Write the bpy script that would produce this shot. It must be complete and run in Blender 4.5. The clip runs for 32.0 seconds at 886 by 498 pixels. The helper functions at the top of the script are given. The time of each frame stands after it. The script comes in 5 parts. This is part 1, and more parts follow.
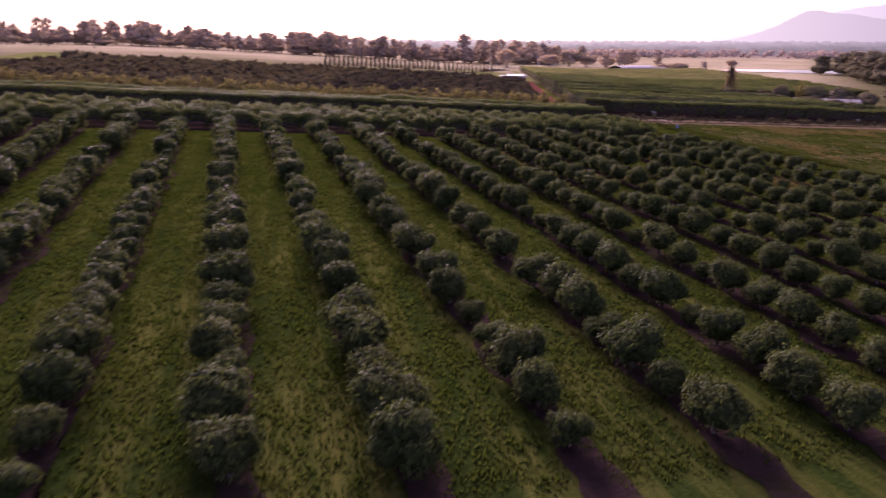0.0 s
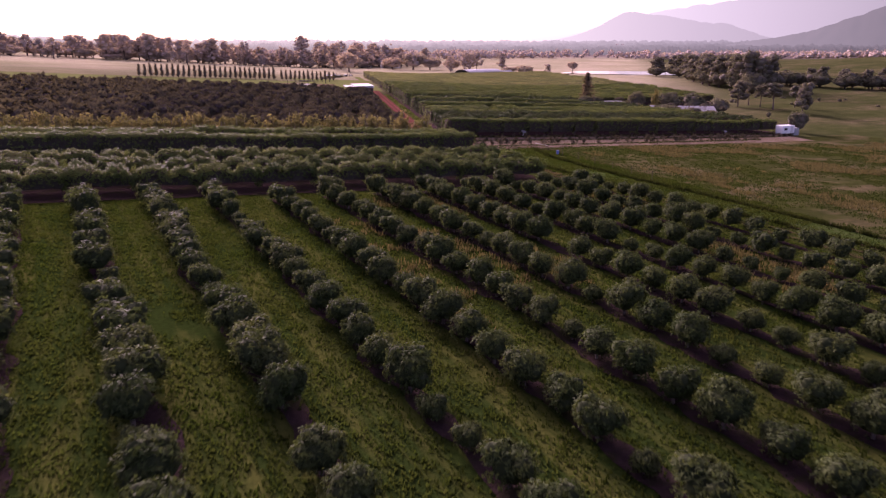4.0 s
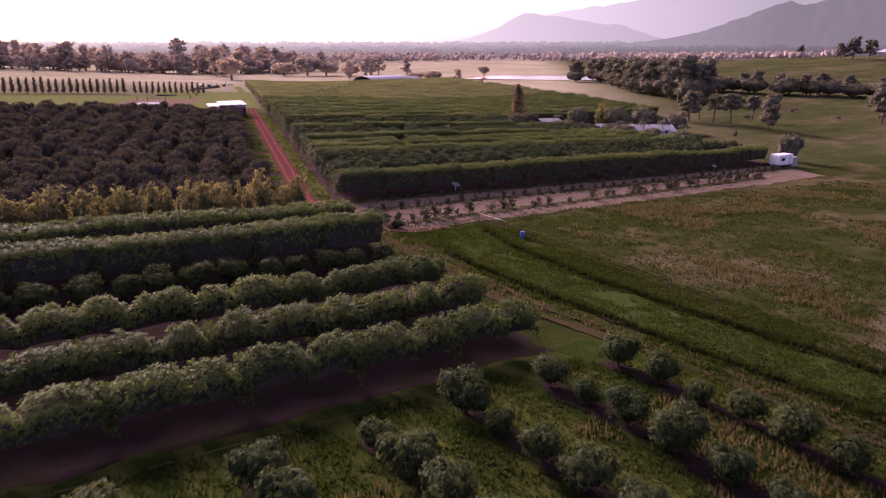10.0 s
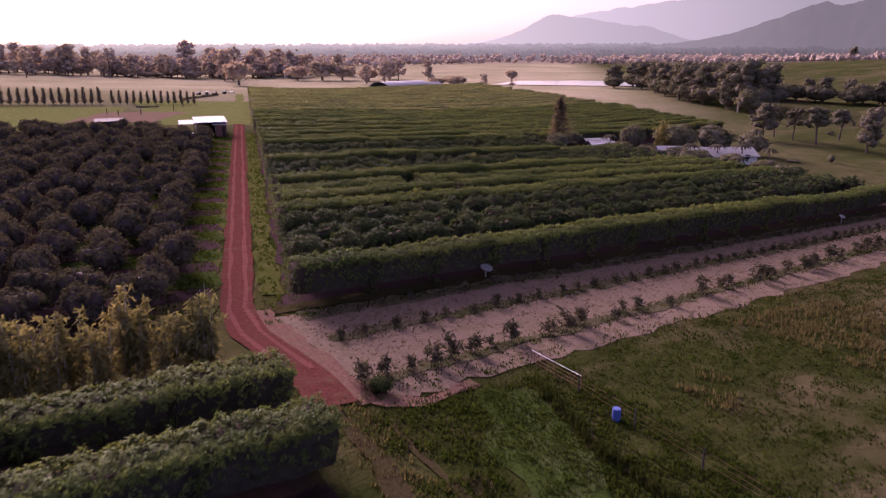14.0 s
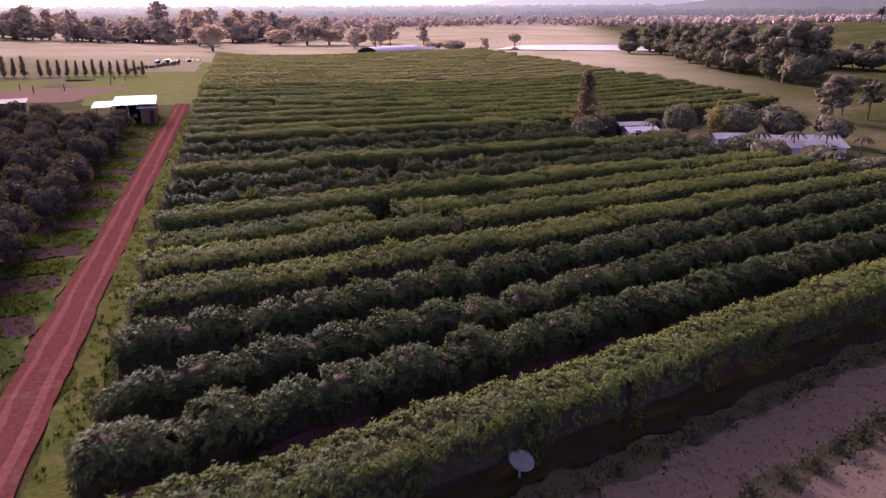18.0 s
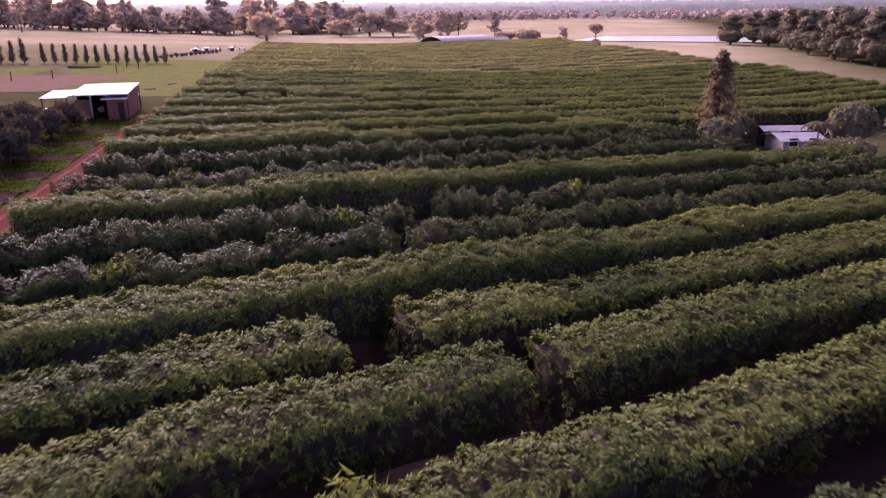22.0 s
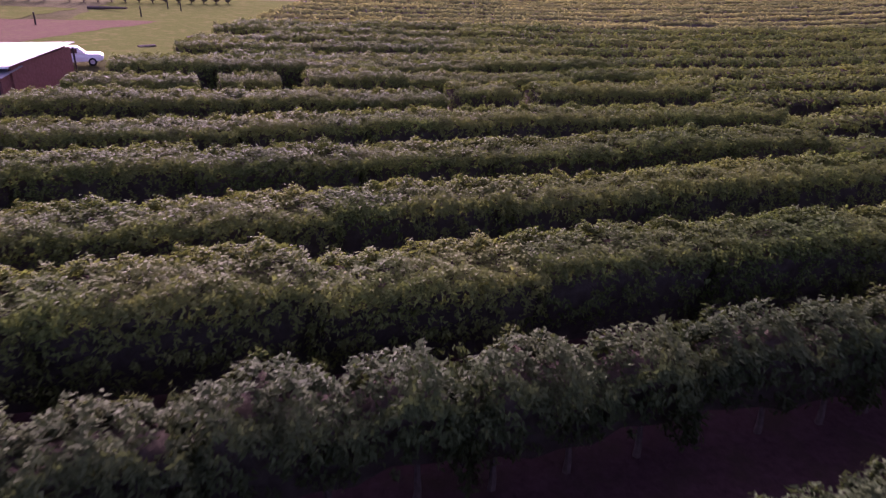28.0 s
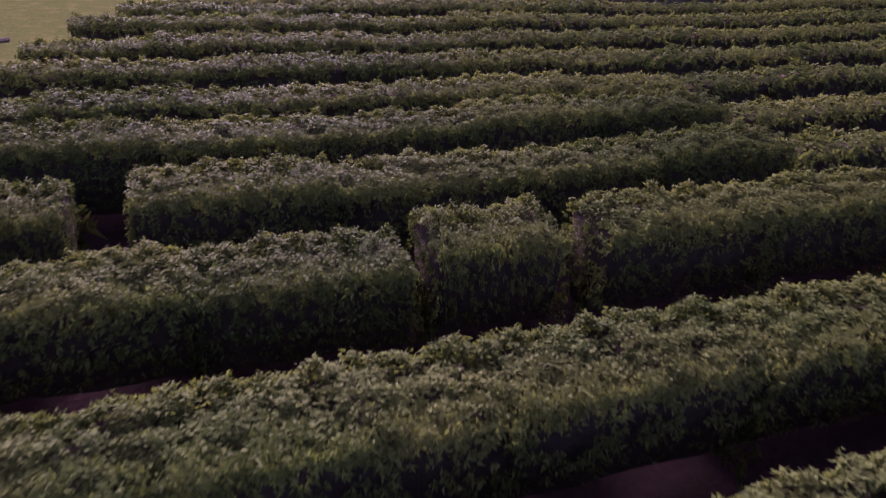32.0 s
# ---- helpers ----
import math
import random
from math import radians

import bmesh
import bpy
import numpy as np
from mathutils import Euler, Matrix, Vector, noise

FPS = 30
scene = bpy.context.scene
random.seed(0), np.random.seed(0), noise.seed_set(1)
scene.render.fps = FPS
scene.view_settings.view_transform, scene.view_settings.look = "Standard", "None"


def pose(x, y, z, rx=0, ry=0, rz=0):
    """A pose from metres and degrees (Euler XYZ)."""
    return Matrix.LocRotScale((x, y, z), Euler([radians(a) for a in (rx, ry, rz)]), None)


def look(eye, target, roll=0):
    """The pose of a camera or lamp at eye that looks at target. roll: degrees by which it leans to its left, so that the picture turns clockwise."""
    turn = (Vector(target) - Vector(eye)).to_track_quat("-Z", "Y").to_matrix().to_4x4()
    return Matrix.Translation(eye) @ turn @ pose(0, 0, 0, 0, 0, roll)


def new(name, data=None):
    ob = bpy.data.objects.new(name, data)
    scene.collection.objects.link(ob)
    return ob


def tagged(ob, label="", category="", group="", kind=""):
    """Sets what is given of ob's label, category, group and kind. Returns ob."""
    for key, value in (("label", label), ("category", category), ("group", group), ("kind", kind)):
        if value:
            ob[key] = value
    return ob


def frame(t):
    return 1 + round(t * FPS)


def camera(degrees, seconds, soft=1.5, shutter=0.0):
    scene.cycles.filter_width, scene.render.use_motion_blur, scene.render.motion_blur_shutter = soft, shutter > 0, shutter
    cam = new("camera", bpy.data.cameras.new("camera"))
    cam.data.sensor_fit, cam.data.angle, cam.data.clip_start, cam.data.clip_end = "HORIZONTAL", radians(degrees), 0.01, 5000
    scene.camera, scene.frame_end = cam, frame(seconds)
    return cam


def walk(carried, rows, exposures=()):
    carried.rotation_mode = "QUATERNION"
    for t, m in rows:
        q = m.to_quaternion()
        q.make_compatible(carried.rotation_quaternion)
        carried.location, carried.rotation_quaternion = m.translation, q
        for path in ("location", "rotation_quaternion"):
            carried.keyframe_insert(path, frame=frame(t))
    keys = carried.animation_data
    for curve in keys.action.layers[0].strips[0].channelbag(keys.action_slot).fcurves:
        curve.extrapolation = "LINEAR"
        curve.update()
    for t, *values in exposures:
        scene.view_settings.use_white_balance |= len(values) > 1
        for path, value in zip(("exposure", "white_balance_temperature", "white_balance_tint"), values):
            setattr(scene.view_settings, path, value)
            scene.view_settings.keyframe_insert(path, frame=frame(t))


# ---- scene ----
EXPOSURES = [(0.0, 1.56, 6050, 67), (10.0, 1.52, 6050, 66), (14.0, 1.28, 6000, 63), (17.0, 1.56, 5920, 62), (25.0, 1.74, 5880, 73), (30.0, 1.56, 5720, 77), (32.0, 1.33, 5700, 76)]
# The drone's flight: seconds, place, heading (degrees left of +y), tilt, lean.
FLIGHT = [
    (0.0, -3.07, -2.86, 20.00, -15.19, -16.06, 0.26),
    (0.5, -2.62, 0.27, 20.83, -21.71, -16.05, 0.24),
    (1.0, -2.07, 3.36, 21.56, -23.90, -16.00, 0.14),
    (1.5, -1.37, 6.36, 21.96, -25.69, -15.96, 0.18),
    (2.0, -0.57, 9.28, 22.15, -26.56, -16.04, 0.09),
    (2.5, 0.38, 12.20, 22.27, -26.64, -16.09, 0.12),
    (4.5, 7.00, 27.80, 22.19, -28.49, -16.01, 0.08),
    (5.0, 8.82, 31.81, 22.18, -30.74, -15.99, 0.07),
    (5.5, 10.91, 36.00, 22.16, -33.03, -16.00, 0.00),
    (6.0, 13.07, 40.16, 22.16, -34.90, -15.98, -0.12),
    (6.5, 15.29, 44.13, 22.36, -35.01, -15.99, -0.04),
    (7.0, 17.50, 48.00, 22.59, -34.98, -15.98, -0.01),
    (7.5, 19.76, 51.81, 22.73, -34.98, -16.00, -0.03),
    (8.0, 22.05, 55.62, 22.88, -34.98, -16.01, -0.13),
    (8.5, 24.32, 59.23, 22.95, -34.99, -16.03, -0.02),
    (9.0, 26.61, 62.78, 22.99, -35.00, -16.04, -0.10),
    (9.5, 28.99, 66.35, 23.02, -34.99, -16.04, -0.07),
    (10.0, 31.41, 69.95, 23.07, -34.98, -15.98, -0.02),
    (10.5, 34.02, 73.61, 23.06, -34.39, -15.94, -0.01),
    (11.0, 36.65, 77.45, 23.08, -33.69, -15.89, 0.01),
    (11.5, 39.21, 81.18, 23.08, -33.20, -15.86, 0.04),
    (12.0, 41.74, 84.78, 23.11, -33.17, -15.85, 0.03),
    (12.5, 44.33, 88.44, 23.20, -33.15, -15.87, 0.06),
    (13.0, 47.02, 92.23, 23.29, -33.13, -15.88, 0.03),
    (13.5, 49.71, 96.14, 23.31, -33.11, -15.88, -0.03),
    (14.0, 52.42, 100.04, 23.31, -33.07, -15.84, -0.09),
    (14.5, 55.06, 103.98, 23.27, -33.10, -15.84, -0.09),
    (16.5, 64.79, 118.40, 22.69, -33.11, -17.46, -0.14),
    (17.0, 67.17, 121.93, 22.72, -33.12, -18.28, -0.29),
    (17.5, 69.53, 125.44, 22.71, -33.14, -18.54, -0.30),
    (18.0, 71.87, 129.01, 22.47, -33.24, -18.60, -0.24),
    (18.5, 74.25, 132.56, 21.98, -33.23, -18.65, -0.36),
    (19.0, 76.65, 136.21, 21.41, -32.58, -18.70, -0.36),
    (19.5, 79.00, 139.76, 20.80, -31.79, -18.69, -0.55),
    (20.0, 81.21, 143.19, 20.18, -31.06, -18.67, -0.62),
    (20.5, 83.51, 146.68, 19.56, -30.31, -18.70, -0.60),
    (21.0, 85.80, 150.20, 18.94, -29.48, -18.72, -0.34),
    (21.5, 87.96, 153.61, 18.31, -28.68, -18.73, -0.40),
    (22.0, 90.18, 157.00, 17.73, -27.67, -18.75, -0.39),
    (22.5, 92.25, 160.35, 17.15, -25.92, -18.74, -0.29),
    (23.0, 94.33, 163.80, 16.58, -24.09, -18.77, -0.12),
    (23.5, 96.31, 167.12, 16.08, -22.08, -18.73, -0.27),
    (24.0, 98.25, 170.59, 15.58, -19.55, -18.80, -0.22),
    (24.5, 100.09, 174.17, 15.23, -17.37, -18.89, 0.00),
    (25.0, 101.69, 177.69, 15.11, -16.91, -18.89, 0.38),
    (25.5, 103.28, 181.29, 15.04, -17.19, -18.22, -0.06),
    (27.5, 109.13, 195.82, 15.01, -17.00, -21.43, -0.17),
    (28.0, 110.33, 198.91, 15.11, -17.04, -22.97, -0.04),
    (28.5, 111.49, 202.01, 15.28, -17.11, -24.23, 0.03),
    (29.0, 112.64, 205.11, 15.42, -17.08, -25.28, 0.00),
    (29.5, 113.72, 208.18, 15.54, -17.08, -26.29, -0.06),
    (30.0, 114.76, 211.26, 15.61, -17.13, -27.26, -0.13),
    (30.5, 115.84, 214.24, 15.71, -17.04, -27.93, -0.18),
    (31.0, 116.82, 217.15, 15.81, -17.06, -27.98, -0.19),
    (31.5, 117.77, 219.94, 15.99, -17.07, -27.92, -0.24),
    (32.0, 118.73, 222.72, 16.18, -17.05, -27.95, -0.25),
]


def flight_pose(x, y, z, yaw, pitch, roll):
    a, p = radians(yaw), radians(pitch)
    way = Vector((-math.sin(a) * math.cos(p), math.cos(a) * math.cos(p), math.sin(p)))
    return look((x, y, z), Vector((x, y, z)) + way * 10, roll)


cam = camera(63.06, 32.0, soft=1.25, shutter=0.4)
walk(cam, [(row[0], flight_pose(*row[1:])) for row in FLIGHT], EXPOSURES)

# ---- light ----
SUN_HEADING, SUN_HEIGHT = 88.0, 22.0     # degrees, from +x towards +y; above the horizon
world = bpy.data.worlds.new("evening_sky")
scene.world = world
world.use_nodes = True
wn = world.node_tree
sky = wn.nodes.new("ShaderNodeTexSky")
sky.sky_type = 'NISHITA'
sky.sun_disc = False
sky.sun_elevation = radians(SUN_HEIGHT)
sky.sun_rotation = radians(90 - SUN_HEADING)
sky.air_density, sky.dust_density, sky.ozone_density = 1.0, 2.0, 1.0
sun_way = Vector((math.cos(radians(SUN_HEADING)) * math.cos(radians(SUN_HEIGHT)), math.sin(radians(SUN_HEADING)) * math.cos(radians(SUN_HEIGHT)), math.sin(radians(SUN_HEIGHT))))
haze = wn.nodes.new("ShaderNodeMix")     # a veil of evening haze over the clear sky, thickest round the sun
haze.data_type = 'RGBA'
haze.inputs[7].default_value = (5.6, 4.4, 4.5, 1)
aim, near_sun, thick = wn.nodes.new("ShaderNodeTexCoord"), wn.nodes.new("ShaderNodeVectorMath"), wn.nodes.new("ShaderNodeMapRange")
near_sun.operation = 'DOT_PRODUCT'
near_sun.inputs[1].default_value = sun_way
thick.interpolation_type = 'SMOOTHSTEP'
thick.inputs[1].default_value, thick.inputs[2].default_value = -0.7, 1.0
thick.inputs[3].default_value, thick.inputs[4].default_value = 0.06, 0.5
wn.links.new(aim.outputs["Generated"], near_sun.inputs[0])
wn.links.new(near_sun.outputs["Value"], thick.inputs[0])
wn.links.new(thick.outputs[0], haze.inputs[0])
wn.links.new(sky.outputs[0], haze.inputs[6])
wn.links.new(haze.outputs[2], wn.nodes["Background"].inputs[0])
wn.nodes["Background"].inputs[1].default_value = 0.072

sun_data = bpy.data.lights.new("sun", 'SUN')
sun_data.energy, sun_data.angle, sun_data.color = 5.0, radians(26), (1.0, 0.88, 0.74)
sun = new("sun", sun_data)
sun.matrix_basis = look(sun_way * 500, (0, 0, 0))


# ---- the lie of the land ----
def soft_clamp(x, low, high, w):
    """x held between low and high, with rounded bends of width w."""
    up = low + w * np.logaddexp(0, (x - low) / w)
    return high - w * np.logaddexp(0, (high - up) / w)


def land(x, y):
    """Height of the ground: a gentle slope down to +x that runs out into a plain, a low orchard terrace, and a grassy hill on the far right."""
    x, y = np.asarray(x, float), np.asarray(y, float)
    z = 5.51 - 0.0545 * soft_clamp(x, -90, 185, 14) + 0.0183 * soft_clamp(y, -60, 330, 20)
    far = np.hypot(x - 60, y - 120)
    terrace = 1.0 / (1 + np.exp(-np.clip((98 - y) / 1.3, -40, 40))) / (1 + np.exp(-np.clip((65.5 - x) / 1.2, -40, 40)))
    return z + 14 * np.clip((far - 900) / 3800, 0, 1) + hill(x, y) + terrace


def hill(x, y):
    return HILL_UP * np.exp(-(((x - HILL_X) / HILL_WX) ** 2 + ((y - HILL_Y) / HILL_WY) ** 2))


HILL_X, HILL_Y, HILL_WX, HILL_WY, HILL_UP = 760.0, 360.0, 200.0, 170.0, 11.0


def ground_at(x, y):
    return float(land(x, y))


# ---- materials ----
def material(name):
    m = bpy.data.materials.new(name)
    m.use_nodes = True
    nt = m.node_tree
    return m, nt, nt.nodes["Principled BSDF"]


def node(nt, kind, **sets):
    n = nt.nodes.new(kind)
    for key, value in sets.items():
        n.inputs[key.replace("_", " ")].default_value = value
    return n


def noise_at(nt, scale, detail=4.0, rough=0.6, stretch=(1, 1, 1), turn=0.0):
    """A noise value in metres of the world."""
    geo = nt.nodes.new("ShaderNodeNewGeometry")
    mp = nt.nodes.new("ShaderNodeMapping")
    mp.inputs["Scale"].default_value = stretch
    mp.inputs["Rotation"].default_value = (0, 0, radians(turn))
    nz = node(nt, "ShaderNodeTexNoise", Scale=scale, Detail=detail, Roughness=rough)
    nt.links.new(geo.outputs["Position"], mp.inputs["Vector"])
    nt.links.new(mp.outputs[0], nz.inputs["Vector"])
    return nz.outputs["Fac"]


def ramp(nt, fac, stops):
    r = nt.nodes.new("ShaderNodeValToRGB")
    e = r.color_ramp.elements
    while len(e) < len(stops):
        e.new(0.5)
    for el, (pos, col) in zip(e, stops):
        el.position, el.color = pos, (*col, 1)
    nt.links.new(fac, r.inputs[0])
    return r.outputs[0]


def mix(nt, fac, a, b, mode='MIX'):
    m = nt.nodes.new("ShaderNodeMix")
    m.data_type, m.blend_type = 'RGBA', mode
    for sock, v in ((m.inputs[0], fac), (m.inputs[6], a), (m.inputs[7], b)):
        if isinstance(v, (int, float)):
            sock.default_value = v
        elif isinstance(v, tuple):
            sock.default_value = (*v, 1)
        else:
            nt.links.new(v, sock)
    return m.outputs[2]


def bump(nt, bsdf, height, strength=0.5, distance=0.05):
    b = node(nt, "ShaderNodeBump", Strength=strength, Distance=distance)
    nt.links.new(height, b.inputs["Height"])
    nt.links.new(b.outputs[0], bsdf.inputs["Normal"])


def leaf_material(name, dark, light, odd, rough=0.6, glow=0.35, gloss=0.0):
    """Leaves: colour varies leaf by leaf and tree by tree; part of the light shines through."""
    m, nt, b = material(name)
    geo, info = nt.nodes.new("ShaderNodeNewGeometry"), nt.nodes.new("ShaderNodeObjectInfo")
    c = ramp(nt, geo.outputs["Random Per Island"], [(0.0, dark), (0.75, light), (0.97, light), (1.0, odd)])
    patch = noise_at(nt, 0.22, 3)
    c = mix(nt, ramp(nt, patch, [(0.35, (0, 0, 0)), (0.7, (0.6, 0.6, 0.6))]), c, odd)
    tone = ramp(nt, info.outputs["Random"], [(0.0, (0.75, 0.78, 0.75)), (1.0, (1.15, 1.1, 1.0))])
    c = mix(nt, 1.0, c, tone, 'MULTIPLY')
    nt.links.new(c, b.inputs["Base Color"])
    b.inputs["Roughness"].default_value = rough
    b.inputs["Specular IOR Level"].default_value = gloss
    tr = nt.nodes.new("ShaderNodeBsdfTranslucent")
    warm = mix(nt, 1.0, c, (1.08, 1.04, 0.66), 'MULTIPLY')
    nt.links.new(warm, tr.inputs["Color"])
    ms = nt.nodes.new("ShaderNodeMixShader")
    ms.inputs[0].default_value = glow
    nt.links.new(b.outputs[0], ms.inputs[1])
    nt.links.new(tr.outputs[0], ms.inputs[2])
    nt.links.new(ms.outputs[0], nt.nodes["Material Output"].inputs["Surface"])
    return m


def plain_material(name, a, b_col, scale=3.0, rough=0.8, metal=0.0, relief=0.3):
    m, nt, b = material(name)
    c = ramp(nt, noise_at(nt, scale, 5), [(0.3, a), (0.7, b_col)])
    nt.links.new(c, b.inputs["Base Color"])
    b.inputs["Roughness"].default_value, b.inputs["Metallic"].default_value = rough, metal
    if rough > 0.6:
        b.inputs["Specular IOR Level"].default_value = 0.05
    if relief:
        bump(nt, b, noise_at(nt, scale * 6, 3), relief, 0.03)
    return m


def ground_material():
    """Rough grass: green and straw patches at several sizes, with bare earth showing through; far tones are paled for
    haze.
    """
    m, nt, b = material("rough_grass")
    big = noise_at(nt, 0.035, 4, 0.55)
    mid = noise_at(nt, 0.3, 5, 0.65)
    fine = noise_at(nt, 3.0, 5, 0.7)
    green = ramp(nt, mid, [(0.25, (0.011, 0.018, 0.003)), (0.55, (0.023, 0.031, 0.006)), (0.8, (0.038, 0.041, 0.012))])
    straw = ramp(nt, mid, [(0.25, (0.055, 0.045, 0.02)), (0.7, (0.14, 0.108, 0.055))])
    c = mix(nt, ramp(nt, big, [(0.48, (0, 0, 0)), (0.66, (0.85, 0.85, 0.85))]), green, straw)
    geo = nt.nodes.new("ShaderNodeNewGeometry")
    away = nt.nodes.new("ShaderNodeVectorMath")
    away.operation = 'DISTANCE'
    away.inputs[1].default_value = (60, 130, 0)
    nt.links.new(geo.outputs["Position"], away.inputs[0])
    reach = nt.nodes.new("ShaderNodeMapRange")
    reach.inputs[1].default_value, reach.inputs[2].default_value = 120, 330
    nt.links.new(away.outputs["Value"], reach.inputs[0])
    # Dry far grass, lightened further to stand in for distance haze.
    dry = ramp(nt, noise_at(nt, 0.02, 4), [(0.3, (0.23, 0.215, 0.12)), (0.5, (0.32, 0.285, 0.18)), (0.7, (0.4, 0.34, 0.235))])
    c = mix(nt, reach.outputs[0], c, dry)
    side = nt.nodes.new("ShaderNodeVectorMath")          # the greener pasture and hill on the east side
    side.operation = 'DOT_PRODUCT'
    side.inputs[1].default_value = (0.763, -0.646, 0)
    nt.links.new(geo.outputs["Position"], side.inputs[0])
    east = nt.nodes.new("ShaderNodeMapRange")
    east.inputs[1].default_value, east.inputs[2].default_value = 5, 45
    nt.links.new(side.outputs["Value"], east.inputs[0])
    pasture = ramp(nt, noise_at(nt, 0.035, 6, 0.7, (0.6, 1.3, 1), 20), [(0.36, (0.034, 0.042, 0.013)), (0.5, (0.062, 0.066, 0.024)), (0.62, (0.115, 0.09, 0.05))])
    pasture = mix(nt, ramp(nt, noise_at(nt, 0.25, 5, 0.7), [(0.4, (0.6, 0.6, 0.6)), (0.6, (0, 0, 0))]), pasture, (0.03, 0.036, 0.013))
    c = mix(nt, east.outputs[0], c, pasture)
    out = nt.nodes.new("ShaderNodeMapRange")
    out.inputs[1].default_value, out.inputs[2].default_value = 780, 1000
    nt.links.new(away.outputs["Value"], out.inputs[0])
    # Far scrub tone, its mauve put in for the haze.
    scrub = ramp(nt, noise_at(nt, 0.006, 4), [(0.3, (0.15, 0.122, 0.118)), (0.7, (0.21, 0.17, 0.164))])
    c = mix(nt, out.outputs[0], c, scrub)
    c = mix(nt, ramp(nt, fine, [(0.3, (0.55, 0.55, 0.55)), (0.7, (0, 0, 0))]), c, (0.03, 0.035, 0.012))
    nt.links.new(c, b.inputs["Base Color"])
    b.inputs["Roughness"].default_value = 0.9
    b.inputs["Specular IOR Level"].default_value = 0.0
    bump(nt, b, fine, 0.9, 0.25)
    return m


def soil_material(name, a, b_col, straw, amount, drawn=1.0):
    m, nt, b = material(name)
    mid = noise_at(nt, 0.7, 5, 0.65, (1, drawn, 1))
    fine = noise_at(nt, 4.0, 5, 0.7)
    c = ramp(nt, fine, [(0.3, a), (0.7, b_col)])
    c = mix(nt, ramp(nt, mid, [(0.6 - amount, (0, 0, 0)), (0.75 - amount * 0.6, (1, 1, 1))]), c, straw)
    nt.links.new(c, b.inputs["Base Color"])
    b.inputs["Roughness"].default_value = 0.95
    b.inputs["Specular IOR Level"].default_value = 0.0
    bump(nt, b, fine, 0.8, 0.12)
    return m


def paddock_material():
    """Uncut pasture: drifts of pale seeding grass over olive green, drawn out along the slope."""
    m, nt, b = material("paddock_grass")
    drift = noise_at(nt, 0.11, 5, 0.62, (0.55, 1.15, 1), 12)
    mid = noise_at(nt, 0.5, 5, 0.7, (0.6, 1, 1), 12)
    fine = noise_at(nt, 3.0, 5, 0.7)
    green = ramp(nt, mid, [(0.25, (0.015, 0.021, 0.005)), (0.55, (0.03, 0.037, 0.009)), (0.8, (0.052, 0.05, 0.017))])
    straw = ramp(nt, mid, [(0.25, (0.05, 0.042, 0.02)), (0.7, (0.13, 0.102, 0.055))])
    c = mix(nt, ramp(nt, drift, [(0.46, (0, 0, 0)), (0.62, (0.9, 0.9, 0.9))]), green, straw)
    c = mix(nt, ramp(nt, fine, [(0.3, (0.5, 0.5, 0.5)), (0.7, (0, 0, 0))]), c, (0.035, 0.035, 0.014))
    nt.links.new(c, b.inputs["Base Color"])
    b.inputs["Roughness"].default_value = 0.95
    b.inputs["Specular IOR Level"].default_value = 0.0
    bump(nt, b, fine, 0.9, 0.25)
    return m


GRASS = ground_material()
PADDOCK = paddock_material()
AISLE = soil_material("orchard_grass", (0.00945, 0.01735, 0.003481), (0.01962, 0.03222, 0.006464), (0.0504, 0.0558, 0.0126), 0.16, 0.12)
SOIL = soil_material("row_soil", (0.01797, 0.01179, 0.01123), (0.03145, 0.02078, 0.01966), (0.01685, 0.01685, 0.007301), 0.14)
DARK_SOIL = soil_material("litter_soil", (0.0324, 0.01944, 0.02016), (0.0576, 0.03528, 0.036), (0.036, 0.02736, 0.02016), 0.1)
ROAD = soil_material("red_earth", (0.062, 0.022, 0.017), (0.108, 0.039, 0.031), (0.088, 0.052, 0.032), 0.05)
ARENA = soil_material("arena_earth", (0.1, 0.068, 0.05), (0.16, 0.108, 0.08), (0.14, 0.115, 0.065), 0.08)
ROAD_RUT = soil_material("packed_red_earth", (0.095, 0.036, 0.029), (0.15, 0.06, 0.05), (0.13, 0.07, 0.05), 0.05)
RED_STUBBLE = soil_material("reddish_stubble", (0.09, 0.05, 0.038), (0.15, 0.088, 0.066), (0.11, 0.09, 0.045), 0.1)
STUBBLE = soil_material("dry_stubble", (0.1131, 0.08352, 0.06177), (0.1653, 0.1235, 0.09048), (0.1044, 0.08526, 0.04872), 0.08)
MEADOW = soil_material("green_meadow", (0.0713, 0.08736, 0.02576), (0.1115, 0.1254, 0.04144), (0.138, 0.1299, 0.05376), 0.1)
LUSH = soil_material("lush_grass", (0.018, 0.0315, 0.0065), (0.0378, 0.0588, 0.013), (0.045, 0.05775, 0.0208), 0.12)
VERGE = soil_material("verge_grass", (0.034, 0.044, 0.01), (0.064, 0.073, 0.018), (0.085, 0.075, 0.03), 0.1)
HEDGE = leaf_material("hedge_leaves", (0.037, 0.054, 0.018), (0.112, 0.154, 0.05), (0.158, 0.174, 0.062), glow=0.38, gloss=0.022)
# Far hedge leaves and core: distance haze is mixed into these paler colours.
FAR_HEDGE = leaf_material("hazed_hedge_leaves", (0.112, 0.126, 0.064), (0.217, 0.235, 0.115), (0.2535, 0.25, 0.127), glow=0.4)
FAR_INNER = plain_material("hazed_hedge_inside", (0.084, 0.0728, 0.0644), (0.126, 0.1092, 0.0952), 2.5, 1.0, 0.0, 0.0)
MANGO = leaf_material("dark_glossy_leaves", (0.02642, 0.04039, 0.01756), (0.06018, 0.08655, 0.03776), (0.08219, 0.09641, 0.04654), glow=0.28, gloss=0.02)
